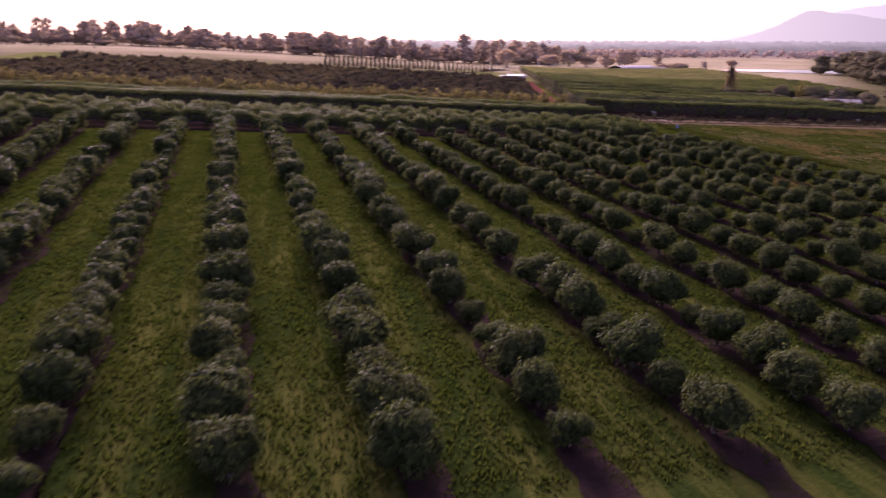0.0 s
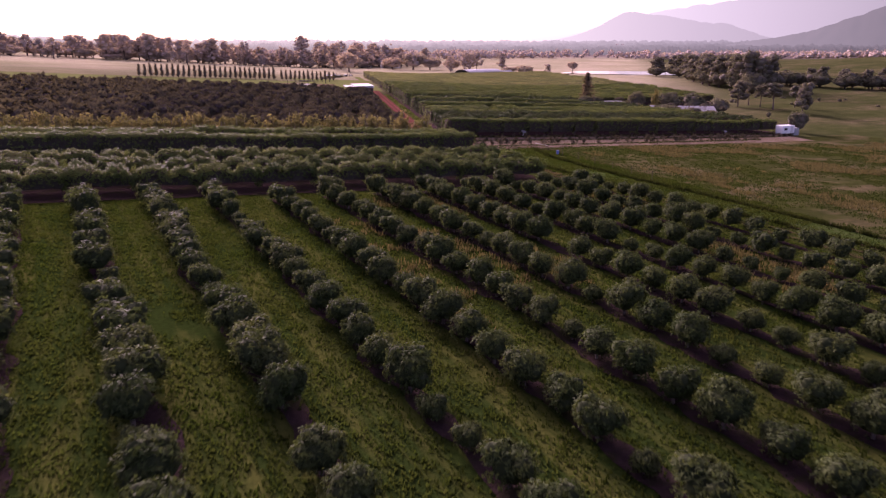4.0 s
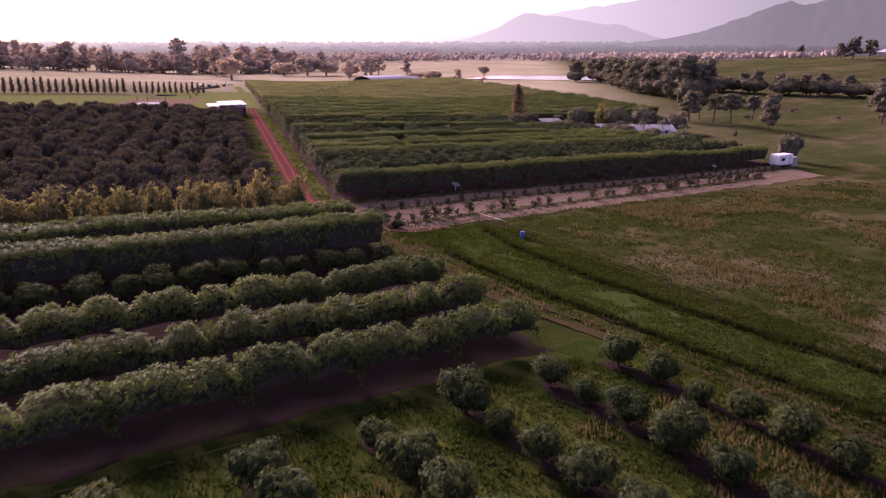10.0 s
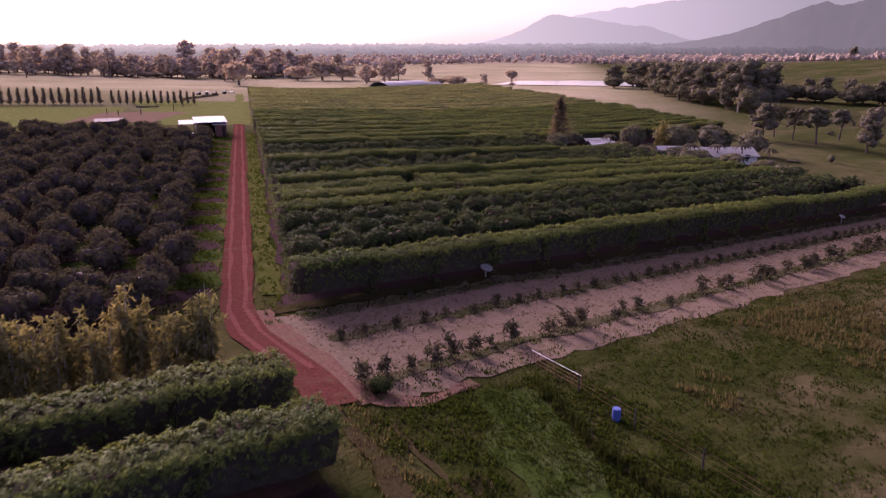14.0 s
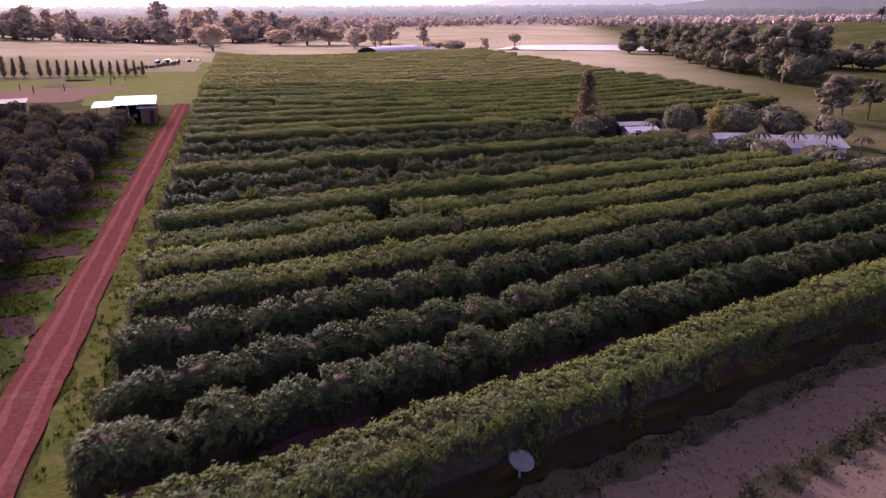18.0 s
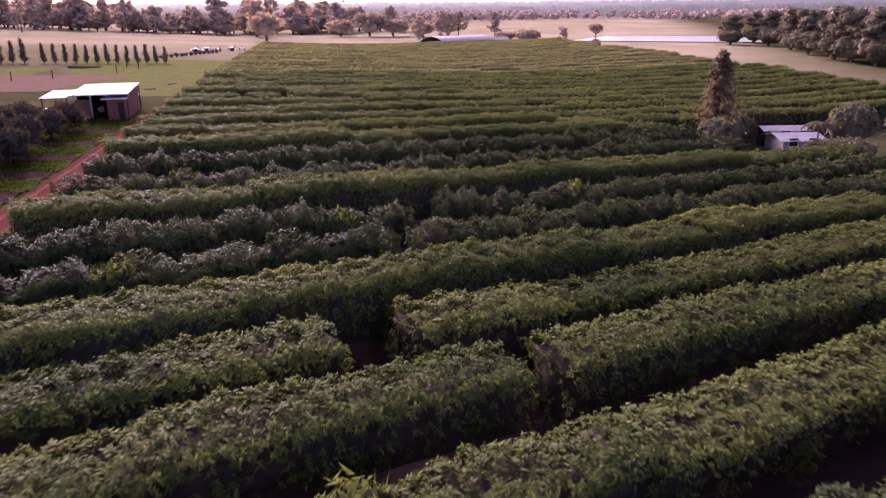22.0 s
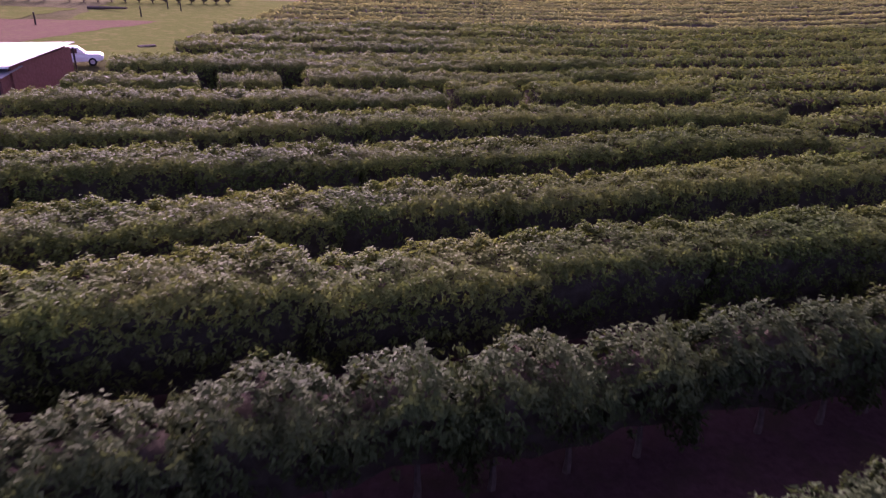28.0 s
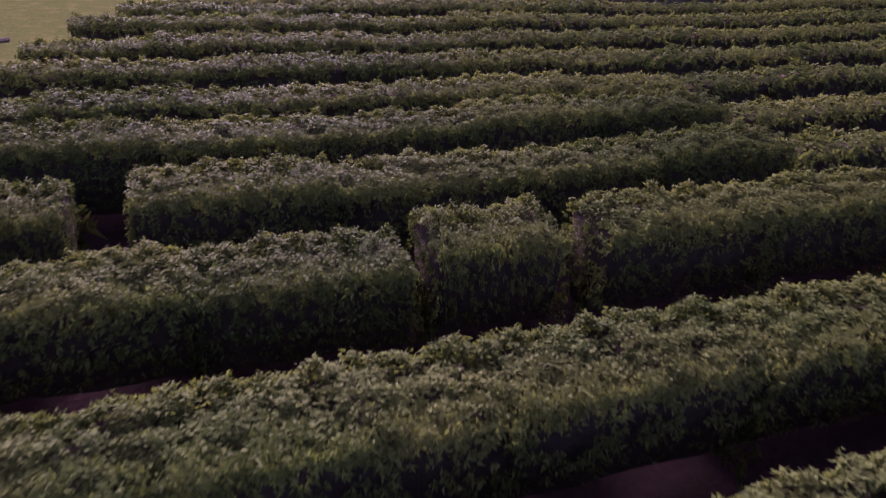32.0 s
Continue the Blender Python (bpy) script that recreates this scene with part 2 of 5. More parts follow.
ORCHARD = leaf_material("orchard_leaves", (0.0216, 0.0328, 0.0119), (0.054, 0.07872, 0.02805), (0.0756, 0.0902, 0.03655), glow=0.36, gloss=0.015)
RUT = soil_material("rut_soil", (0.028, 0.024, 0.011), (0.05, 0.04, 0.02), (0.034, 0.034, 0.011), 0.1)
WEEDS = soil_material("weedy_earth", (0.06, 0.052, 0.032), (0.1, 0.084, 0.052), (0.052, 0.056, 0.022), 0.16)
GUM = leaf_material("gum_leaves", (0.08052, 0.07993, 0.05563), (0.1464, 0.1444, 0.09736), (0.1684, 0.1598, 0.1085), glow=0.3)
GUM_INNER = plain_material("gum_inner_foliage", (0.09, 0.078, 0.06), (0.1275, 0.1125, 0.087), 0.8, 1.0, 0.0, 0.0)
# Far gum and scrub leaves hold the pinkish haze in their base colour.
GUM_FAR = leaf_material("hazed_gum_leaves", (0.2873, 0.231, 0.2028), (0.3887, 0.3145, 0.2761), (0.4056, 0.3276, 0.287), glow=0.45)
FAR_SCRUB = leaf_material("hazed_scrub_leaves", (0.2656, 0.2165, 0.1914), (0.3438, 0.2806, 0.2465), (0.3594, 0.2898, 0.2552), glow=0.45)
SLIM_LEAF = leaf_material("brown_green_leaves", (0.115, 0.09, 0.06), (0.18, 0.143, 0.1), (0.2, 0.155, 0.11), glow=0.35)
BAMBOO = leaf_material("bamboo_leaves", (0.10, 0.1, 0.04), (0.19, 0.175, 0.08), (0.23, 0.19, 0.085), glow=0.35)
YOUNG = leaf_material("yellow_green_leaves", (0.06, 0.084, 0.024), (0.108, 0.138, 0.04), (0.135, 0.14, 0.045), glow=0.35)
# Twig brown of the cores, darkened to paint the shade within the foliage.
INNER = plain_material("inner_twigs_and_shade", (0.045, 0.037, 0.029), (0.078, 0.064, 0.05), 3.0, 1.0, 0.0, 1.0)
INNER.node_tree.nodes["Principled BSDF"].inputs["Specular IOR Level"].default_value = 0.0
# Green darker than the leaves: shade inside the orchard crowns, put into colour.
ORCHARD_INNER = plain_material("orchard_inner_shade", (0.018, 0.024, 0.01), (0.034, 0.044, 0.017), 2.5, 1.0, 0.0, 0.0)
# Pale core of far crowns, with haze put into its colour.
HAZY_INNER = plain_material("hazed_inner_foliage", (0.375, 0.3013, 0.2645), (0.475, 0.3831, 0.3364), 0.4, 1.0, 0.0, 0.0)
BARK = plain_material("bark", (0.07, 0.052, 0.045), (0.14, 0.11, 0.095), 6.0, 0.9)
PALE_BARK = plain_material("pale_bark", (0.25, 0.22, 0.19), (0.42, 0.37, 0.33), 2.0, 0.85)


# ---- building blocks ----
def part(name, mesh, mat, parent=None, label=""):
    ob = new(name, mesh)
    if mat and not mesh.materials:
        mesh.materials.append(mat)
    if parent:
        ob.parent = parent
    if label:
        tagged(ob, label)
    return ob


def mesh_of(name, verts, faces, smooth=False):
    me = bpy.data.meshes.new(name)
    me.from_pydata([tuple(v) for v in verts], [], [tuple(f) for f in faces])
    if smooth:
        me.polygons.foreach_set("use_smooth", [True] * len(me.polygons))
    me.update()
    return me


def leaves_of(rng, centres, outs, per, length, width, lift=0.45, droop=0.3, folded=True):
    """Rosettes of leaves: at each centre, leaves that spread round the way outs, their upper sides turned outwards.
    folded: four-cornered leaves with a crease; else plain three-cornered ones."""
    n = len(centres) * per
    c, o = np.repeat(centres, per, 0), np.repeat(outs, per, 0)
    o = o / (np.linalg.norm(o, axis=1, keepdims=True) + 1e-9)
    d = rng.normal(0, 1, (n, 3))
    d -= (d * o).sum(1, keepdims=True) * o
    d /= np.linalg.norm(d, axis=1, keepdims=True) + 1e-9
    d += o * (lift + 0.35 * rng.normal(0, 1, (n, 1)))
    d[:, 2] -= droop * rng.random(n)
    d /= np.linalg.norm(d, axis=1, keepdims=True) + 1e-9
    side = np.cross(d, o + rng.normal(0, 0.25, (n, 3)))
    side /= np.linalg.norm(side, axis=1, keepdims=True) + 1e-9
    nrm = np.cross(side, d)
    size = (0.7 + 0.6 * rng.random((n, 1)))
    l, w = length * size, width * size
    base = c + rng.normal(0, 0.06, c.shape)
    tip = base + d * l
    tip[:, 2] -= (droop * 0.5 * l)[:, 0]
    if not folded:
        v = np.stack([base + side * w * 0.62, tip, base - side * w * 0.62], 1).reshape(-1, 3)
        return v, np.arange(len(v)).reshape(-1, 3)
    mid = base + d * l * 0.5
    v = np.stack([base, mid + side * w / 2 + nrm * w * 0.15, tip, mid - side * w / 2 + nrm * w * 0.15], 1).reshape(-1, 3)
    return v, np.arange(len(v)).reshape(-1, 4)


def joined(*pieces):
    vs, fs, n = [], [], 0
    for v, f in pieces:
        vs.append(np.asarray(v))
        fs += (np.asarray(f) + n).tolist() if not isinstance(f, list) else [[i + n for i in q] for q in f]
        n += len(v)
    return np.concatenate(vs), fs


def tube(points, radii, sides=6):
    """A tapered round stem through the points."""
    v, f = [], []
    for i, (p, r) in enumerate(zip(points, radii)):
        for k in range(sides):
            a = 2 * math.pi * k / sides
            v.append((p[0] + r * math.cos(a), p[1] + r * math.sin(a), p[2]))
    for i in range(len(points) - 1):
        for k in range(sides):
            a, b = i * sides + k, i * sides + (k + 1) % sides
            f.append([a, b, b + sides, a + sides])
    f.append(list(range(sides))[::-1])
    f.append([(len(points) - 1) * sides + k for k in range(sides)])
    return np.array(v), f


def wobble(p, seed, scale, amount):
    """A smooth shift for each point."""
    return np.array([noise.noise(Vector((q[0] * scale + seed, q[1] * scale - seed, q[2] * scale))) for q in p]) * amount


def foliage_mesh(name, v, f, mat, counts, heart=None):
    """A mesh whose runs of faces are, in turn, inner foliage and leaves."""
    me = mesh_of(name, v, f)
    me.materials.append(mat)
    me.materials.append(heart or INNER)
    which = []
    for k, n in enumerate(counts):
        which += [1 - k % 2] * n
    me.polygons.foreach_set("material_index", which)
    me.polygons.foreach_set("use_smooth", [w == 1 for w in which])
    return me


def hedge_section(name, rng, length, half, low, high, mat, rosettes, leaf=0.42, ragged=0.22, bevel=0.75, mounds=0.0, per=6, folded=False, lift=0.45, heart=None, fine=0.34, over=4.4):
    """A clipped length of hedge: a dense core, coloured dark for the shade inside, and rosettes of leaves over its top
    and sides. Runs along x from 0.
    """
    def profile(s):
        # once round from the near foot over the top to the far foot: s in 0..1
        side, top = (high - low), 2 * half
        whole = 2 * side + top
        d = s * whole
        y = np.where(d < side, -half, np.where(d < side + top, -half + (d - side), half))
        z = np.where(d < side, low + d, np.where(d < side + top, high, high - (d - side - top)))
        # rounded shoulders
        k = np.clip((z - (high - bevel)) / bevel, 0, 1) * np.clip((np.abs(y) - (half - bevel)) / bevel, 0, 1)
        return y * (1 - 0.16 * k) * (0.52 + 0.48 * np.clip((z - low) / (high - low) * 1.6, 0, 1)), z - 0.45 * k * bevel

    def place(u, s, inset):
        y, z = profile(s)
        p = np.stack([u, y, z], 1)
        out = np.stack([0 * u, np.where(np.abs(y) > half * 0.8, np.sign(y), y / half * 0.5), np.where(z > high - bevel * 0.7, 1.0, np.where(z < low + 0.5 * (high - low), -0.45, 0.1))], 1)
        out /= np.linalg.norm(out, axis=1, keepdims=True)
        bumps = wobble(p, rng_seed, 0.55, ragged) + wobble(p, rng_seed + 9, 1.9, ragged * 0.6) + wobble(p, rng_seed + 4, 2.5, fine)
        shade = np.clip((z - (high - bevel * 1.4)) / (bevel * 0.8), 0, 1)      # 0 on the sides, 1 on the top
        bumps = bumps * (0.35 + 0.65 * shade) - 0.2 * (1 - shade)
        if mounds:
            # the tops of single trees, one every 3.1 m
            dip = mounds * (0.5 - 0.5 * np.cos(2 * math.pi * (u / 3.1 + 0.5 + 0.12 * np.sin(u + rng_seed)))) ** 3
            p = p * np.stack([1 + 0 * u, 1 - 0.5 * dip, 1 - dip], 1)
        return p + out * (bumps - inset)[:, None], out

    rng_seed = float(rng.integers(0, 100))
    nu, ns = max(4, int(length / 0.75)), 12
    uu, ss = np.meshgrid(np.linspace(0, length, nu), np.linspace(0.0, 1.0, ns), indexing="ij")
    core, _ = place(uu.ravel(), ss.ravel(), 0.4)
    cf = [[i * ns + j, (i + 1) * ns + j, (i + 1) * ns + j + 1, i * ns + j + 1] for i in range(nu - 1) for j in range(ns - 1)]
    cf += [[j for j in range(ns)], [(nu - 1) * ns + j for j in range(ns)][::-1]]
    side, top = high - low, 2 * half
    share = top * over / (top * over + 2 * side)
    n = rosettes
    where = rng.random(n)
    s = np.where(where < share, (side + top * rng.random(n)) / (2 * side + top), np.where(rng.random(n) < 0.55, side * (1 - 0.8 * rng.random(n) ** 2.0), side + top + side * 0.75 * rng.random(n) ** 2.2) / (2 * side + top))
    c, out = place(length * rng.random(n), s, 0.06)
    ends = max(3, n // 14)
    for u0, o in ((0.0, -1.0), (length, 1.0)):
        e = np.stack([np.full(ends, u0) + o * 0.1, (rng.random(ends) * 2 - 1) * half * 0.9, low + (high - 0.2 - low) * rng.random(ends)], 1)
        c, out = np.concatenate([c, e]), np.concatenate([out, np.tile([o, 0, 0.3], (ends, 1))])
    lv, lf = leaves_of(rng, c, out, per, leaf, leaf * 0.45, lift, folded=folded)
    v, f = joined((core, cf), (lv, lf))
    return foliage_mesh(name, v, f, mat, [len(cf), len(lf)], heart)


def crown_mesh(name, rng, lumps, mat, rosettes, leaf=0.28, per=6, fill=0.8, folded=False, heart=None, ring=4, seg=7, skirt=-0.3):
    """A crown of overlapping lumps (centre, radii), each a rough dark heart under rosettes of leaves."""
    pieces = []
    total = sum(r[0] * r[2] for _, r in lumps)
    for c, r in lumps:
        c, r = np.array(c, float), np.array(r, float)
        seed = float(rng.integers(0, 100))
        cv, cf = [], []
        for i in range(ring + 1):
            th = math.pi * i / ring
            for k in range(seg):
                ph = 2 * math.pi * k / seg + i * 0.3
                cv.append((math.sin(th) * math.cos(ph), math.sin(th) * math.sin(ph), math.cos(th)))
        cv = np.array(cv)
        cv = c + cv * r * (fill + wobble(cv * 2, seed, 0.9, 0.16)[:, None])
        for i in range(ring):
            for k in range(seg):
                cf.append([i * seg + k, i * seg + (k + 1) % seg, (i + 1) * seg + (k + 1) % seg, (i + 1) * seg + k][::-1])
        pieces.append((cv, cf))
        n = max(6, int(rosettes * r[0] * r[2] / total))
        d = rng.normal(0, 1, (n, 3))
        d[:, 2] = np.where((d[:, 2] < skirt) | ((d[:, 2] < 0.15) & (rng.random(n) < (0.5 if skirt > -0.5 else 0.1))), np.abs(d[:, 2]) * 0.6 + 0.25, d[:, 2])
        d /= np.linalg.norm(d, axis=1, keepdims=True)
        p = c + d * r * (0.86 + 0.22 * wobble(d * 2, seed, 0.9, 1.0) + 0.06 * rng.normal(0, 1, n))[:, None]
        pieces.append(leaves_of(rng, p, d, per, leaf, leaf * 0.5, folded=folded))
    v, f = joined(*pieces)
    return foliage_mesh(name, v, f, mat, [len(p[1]) for p in pieces], heart)


# ---- ground ----
def axis_steps(low, high, step, reach):
    xs = list(np.arange(low, high + step / 2, step))
    d = step
    while xs[-1] < reach:
        d *= 1.22
        xs.append(xs[-1] + d)
    d = step
    while xs[0] > -reach:
        d *= 1.22
        xs.insert(0, xs[0] - d)
    return np.array(xs)


def build_ground():
    xs, ys = axis_steps(-100, 230, 3.0, 4700), axis_steps(-40, 420, 3.0, 4700)
    gx, gy = np.meshgrid(xs, ys, indexing="ij")
    gz = land(gx, gy)
    v = np.stack([gx.ravel(), gy.ravel(), gz.ravel()], 1)
    ny = len(ys)
    f = [(i * ny + j, (i + 1) * ny + j, (i + 1) * ny + j + 1, i * ny + j + 1) for i in range(len(xs) - 1) for j in range(ny - 1)]
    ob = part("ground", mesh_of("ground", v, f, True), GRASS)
    tagged(ob, "rough green and straw-coloured grassland sloping gently to a plain", "ground", kind="structure")


def strip(name, line, width, mat, lift, label, category, jitter=0.3, step=1.2, across=4, seed=1):
    """A band laid on the ground along a line, with uneven edges."""
    rng = np.random.default_rng(seed)
    pts = [np.array(p, float) for p in line]
    path = []
    for a, b in zip(pts, pts[1:]):
        n = max(1, int(np.linalg.norm(b - a) / step))
        path += [a + (b - a) * k / n for k in range(n)]
    path.append(pts[-1])
    path = np.array(path)
    d = np.gradient(path, axis=0)
    d /= np.linalg.norm(d, axis=1, keepdims=True)
    nrm = np.stack([-d[:, 1], d[:, 0]], 1)
    v = []
    for k in range(across + 1):
        s = (k / across - 0.5) * width
        e = np.zeros(len(path))
        if k in (0, across):
            e = jitter * np.array([1.6 * noise.noise(Vector((q[0] * 0.23, q[1] * 0.23, seed + k))) + 0.9 * noise.noise(Vector((q[0] * 0.8, q[1] * 0.8, seed - k))) for q in path])
        p = path + nrm * (s + e)[:, None]
        v.append(np.c_[p, land(p[:, 0], p[:, 1]) + lift])
    n = len(path)
    v = np.concatenate(v)
    f = [(k * n + i, k * n + i + 1, (k + 1) * n + i + 1, (k + 1) * n + i) for k in range(across) for i in range(n - 1)]
    ob = part(name, mesh_of(name, v, f, True), mat)
    return tagged(ob, label, category, kind="structure")


def patch(name, corners, mat, lift, label, category, step=1.6, ragged=0.9, seed=3):
    """A four-cornered sheet on the ground, with wandering edges."""
    a, b, c, d = [np.array(p, float) for p in corners]
    nu = max(2, min(110, int(max(np.linalg.norm(b - a), np.linalg.norm(c - d)) / step)))
    nv = max(2, min(110, int(max(np.linalg.norm(d - a), np.linalg.norm(c - b)) / step)))
    v = []
    for i in range(nu + 1):
        for j in range(nv + 1):
            s, t = i / nu, j / nv
            p = (a * (1 - s) + b * s) * (1 - t) + (d * (1 - s) + c * s) * t
            if i in (0, nu) or j in (0, nv):
                q = Vector((p[0] * 0.35, p[1] * 0.35, seed))
                p = p + ragged * np.array([noise.fractal(q, 0.7, 2.0, 3), noise.fractal(q + Vector((9, 9, 9)), 0.7, 2.0, 3)])
            v.append((p[0], p[1], ground_at(p[0], p[1]) + lift))
    f = [(i * (nv + 1) + j, (i + 1) * (nv + 1) + j, (i + 1) * (nv + 1) + j + 1, i * (nv + 1) + j + 1) for i in range(nu) for j in range(nv)]
    ob = part(name, mesh_of(name, v, f, True), mat)
    return tagged(ob, label, category, kind="structure")


def road_x(y):
    return 66.6 + 0.324 * (y - 149)


def left_end(y):
    return 71.6 + 0.325 * (y - 152)


build_ground()
strip("road", [(66.9, 133), (67.1, 137), (66.6, 141), (66.2, 145), (road_x(150), 150), (road_x(275), 275)], 2.55, ROAD, 0.09, "red earth farm road between the hedge rows and the orchard", "road", 0.16, 1.2)
strip("road", [(road_x(275), 275), (road_x(400), 400)], 3.0, MEADOW, 0.09, "worn dry grass track along the hedge ends", "track", 0.5)
for line, width, seed in (([(67.9, 149), (67.6, 146), (68.2, 142), (68.5, 137), (68.6, 132.4)], 1.9, 63), ([(69.2, 134.4), (69.8, 132.2), (71.6, 131.4), (75.5, 131.6)], 1.1, 64)):
    strip("soil_strip", line, width, RED_STUBBLE, 0.082, "reddish bare earth at the ragged end of the stubble", "soil", 0.6, 0.7, 5, seed=seed)
for dx, seed in ((-0.65, 61), (0.65, 62)):
    strip("wheel_track", [(67.0 + dx, 138), (66.25 + dx, 145), (road_x(150) + dx, 150), (road_x(275) + dx, 275)], 0.34, ROAD_RUT, 0.105, "packed paler wheel track on the red road", "track", 0.12, 2.0, 2, seed=seed)
patch("block_ground", [(left_end(149) - 0.5, 148.6), (171, 148.6), (158, 221), (left_end(221) - 0.5, 221)], DARK_SOIL, 0.05, "dark leaf-littered soil under the hedge rows", "soil")
patch("block_ground", [(left_end(221) - 0.5, 221), (226, 221), (270, 402), (left_end(402), 402)], DARK_SOIL, 0.05, "dark leaf-littered soil under the hedge rows", "soil")
patch("stubble_field", [(69.2, 131.6), (165, 138.0), (170, 150.6), (69.0, 147.2)], STUBBLE, 0.06, "pale pinkish dry stubble with young plants in lines", "field")
patch("riding_arena", [(70, 280), (88, 280), (104, 307), (82, 305)], ARENA, 0.06, "reddish bare earth arena behind the shed", "arena")
patch("meadow", [(-80, 262), (70, 262), (92, 322), (-80, 322)], MEADOW, 0.04, "bright green mown meadow", "meadow")
patch("meadow", [(90, 274), (left_end(274) - 1.2, 274), (left_end(350) - 1.2, 350), (96, 350)], MEADOW, 0.045, "olive green grass beside the hedge ends", "meadow")
patch("paddock", [(76, 131.5), (190, 146), (215, -40), (83, -40)], PADDOCK, 0.035, "uncut pasture with drifts of pale seeding grass", "pasture")
patch("orchard_ground", [(-95, -30), (71, -30), (66, 100.8), (-95, 100.8)], AISLE, 0.05, "mown green grass between the orchard rows", "grass")
patch("hedge_soil", [(-95, 100.6), (61.6, 100.6), (64.3, 136.5), (-95, 136.5)], SOIL, 0.055, "bare purplish soil under the hedge rows", "soil")
patch("grove_ground", [(-95, 139), (road_x(146) - 6, 146), (road_x(258) - 6, 258), (-95, 258)], SOIL, 0.05, "dim soil and grass under the dark grove", "soil")

# ---- hedge rows of the large block ----
RNG = np.random.default_rng(7)
LEAN = 0.04     # the rows of the large block run a little uphill of the x axis


def row_y(y, x):
    """Middle of a block row, named by its y near the flight line, at x."""
    return y + LEAN * (x - 98 - (y - 150) * 0.25)


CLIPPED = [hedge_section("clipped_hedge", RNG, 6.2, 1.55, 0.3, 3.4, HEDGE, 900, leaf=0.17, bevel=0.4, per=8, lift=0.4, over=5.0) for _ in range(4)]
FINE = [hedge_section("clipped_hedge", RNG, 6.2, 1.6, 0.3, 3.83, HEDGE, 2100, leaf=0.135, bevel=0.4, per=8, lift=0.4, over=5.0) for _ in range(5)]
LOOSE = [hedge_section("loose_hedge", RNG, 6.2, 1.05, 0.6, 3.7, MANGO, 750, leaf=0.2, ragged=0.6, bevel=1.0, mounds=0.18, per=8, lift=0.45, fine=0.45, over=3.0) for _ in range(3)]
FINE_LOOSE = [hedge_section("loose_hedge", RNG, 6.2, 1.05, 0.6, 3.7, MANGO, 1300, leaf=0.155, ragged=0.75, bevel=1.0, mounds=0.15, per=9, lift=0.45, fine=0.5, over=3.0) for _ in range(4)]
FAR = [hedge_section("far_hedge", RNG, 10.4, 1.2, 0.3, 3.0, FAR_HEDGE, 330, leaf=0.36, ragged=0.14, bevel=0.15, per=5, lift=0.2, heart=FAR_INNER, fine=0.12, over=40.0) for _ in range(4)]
COARSE = [hedge_section("far_hedge", RNG, 6.2, 1.4, 0.3, 3.3, HEDGE, 330, leaf=0.28, bevel=0.4, per=5) for _ in range(3)]
COARSE_LOOSE = [hedge_section("far_loose_hedge", RNG, 6.2, 1.15, 0.6, 3.9, MANGO, 170, leaf=0.42, ragged=0.5, bevel=1.2, mounds=0.18, per=5) for _ in range(3)]
MOUND = [hedge_section("mounded_hedge", RNG, 6.2, 0.95, 0.7, 3.25, HEDGE, 900, leaf=0.165, ragged=0.4, bevel=0.95, mounds=0.22, per=8, lift=0.4, over=3.5) for _ in range(4)]


STEM = mesh_of("stem", *tube([(0, 0, -0.15), (0.03, 0, 0.4), (0, 0.04, 1.4)], [0.13, 0.1, 0.06]))
STEM.materials.append(BARK)


def hedge_row(y, x0, x1, meshes, length, label, group, gaps=(), stems=False, low=0.0, coarse=None, lean=LEAN):
    """A row of hedge sections laid end to end down the slope. gaps: stretches of x left open."""
    row = tagged(new("hedge_row"), label, "hedge", group)
    at_y = (lambda x: row_y(y, x)) if lean else (lambda x: y)
    row.location = (x0, at_y(x0), ground_at(x0, at_y(x0)))
    stops = sorted({x0, x1, *[e for g in gaps for e in g if x0 < e < x1]})
    for a, b in zip(stops, stops[1:]):
        if any(g0 <= a and b <= g1 for g0, g1 in gaps):
            continue
        n = max(1, round((b - a) / length))
        run = (b - a) / n
        for i in range(n):
            x = a + i * run
            tilt = math.atan2(ground_at(x, at_y(x)) - ground_at(x + run, at_y(x + run)), run)
            m = Matrix.Translation((x - x0, at_y(x) - at_y(x0) + RNG.normal(0, 0.08), ground_at(x, at_y(x)) - ground_at(x0, at_y(x0)) - low)) @ Matrix.Rotation(math.atan(lean), 4, 'Z') @ Matrix.Rotation(tilt, 4, 'Y')
            kinds = coarse if coarse and x > 138 else meshes
            ob = part("hedge_section", kinds[RNG.integers(0, len(kinds))], None, row)
            turn = Matrix.Translation((run, 0, 0)) @ Matrix.Rotation(math.pi, 4, 'Z') if RNG.random() < 0.5 else Matrix()
            ob.matrix_basis = m @ turn @ Matrix.Diagonal((run / length * 1.01, 0.94 + 0.12 * RNG.random(), 0.95 + 0.1 * RNG.random(), 1))
            for u in np.arange(0.8, run, 2.05) if stems else ():
                part("stem", STEM, None, row).matrix_basis = m @ Matrix.Translation((u, RNG.normal(0, 0.1), 0))
    return row


def right_end(y):
    if y < 152:
        return 170.0
    if y < 187:
        return 169 - (y - 152) * 0.16
    if y < 202:
        return 161
    return 150 if y < 219 else 226 + (y - 222) * 0.25


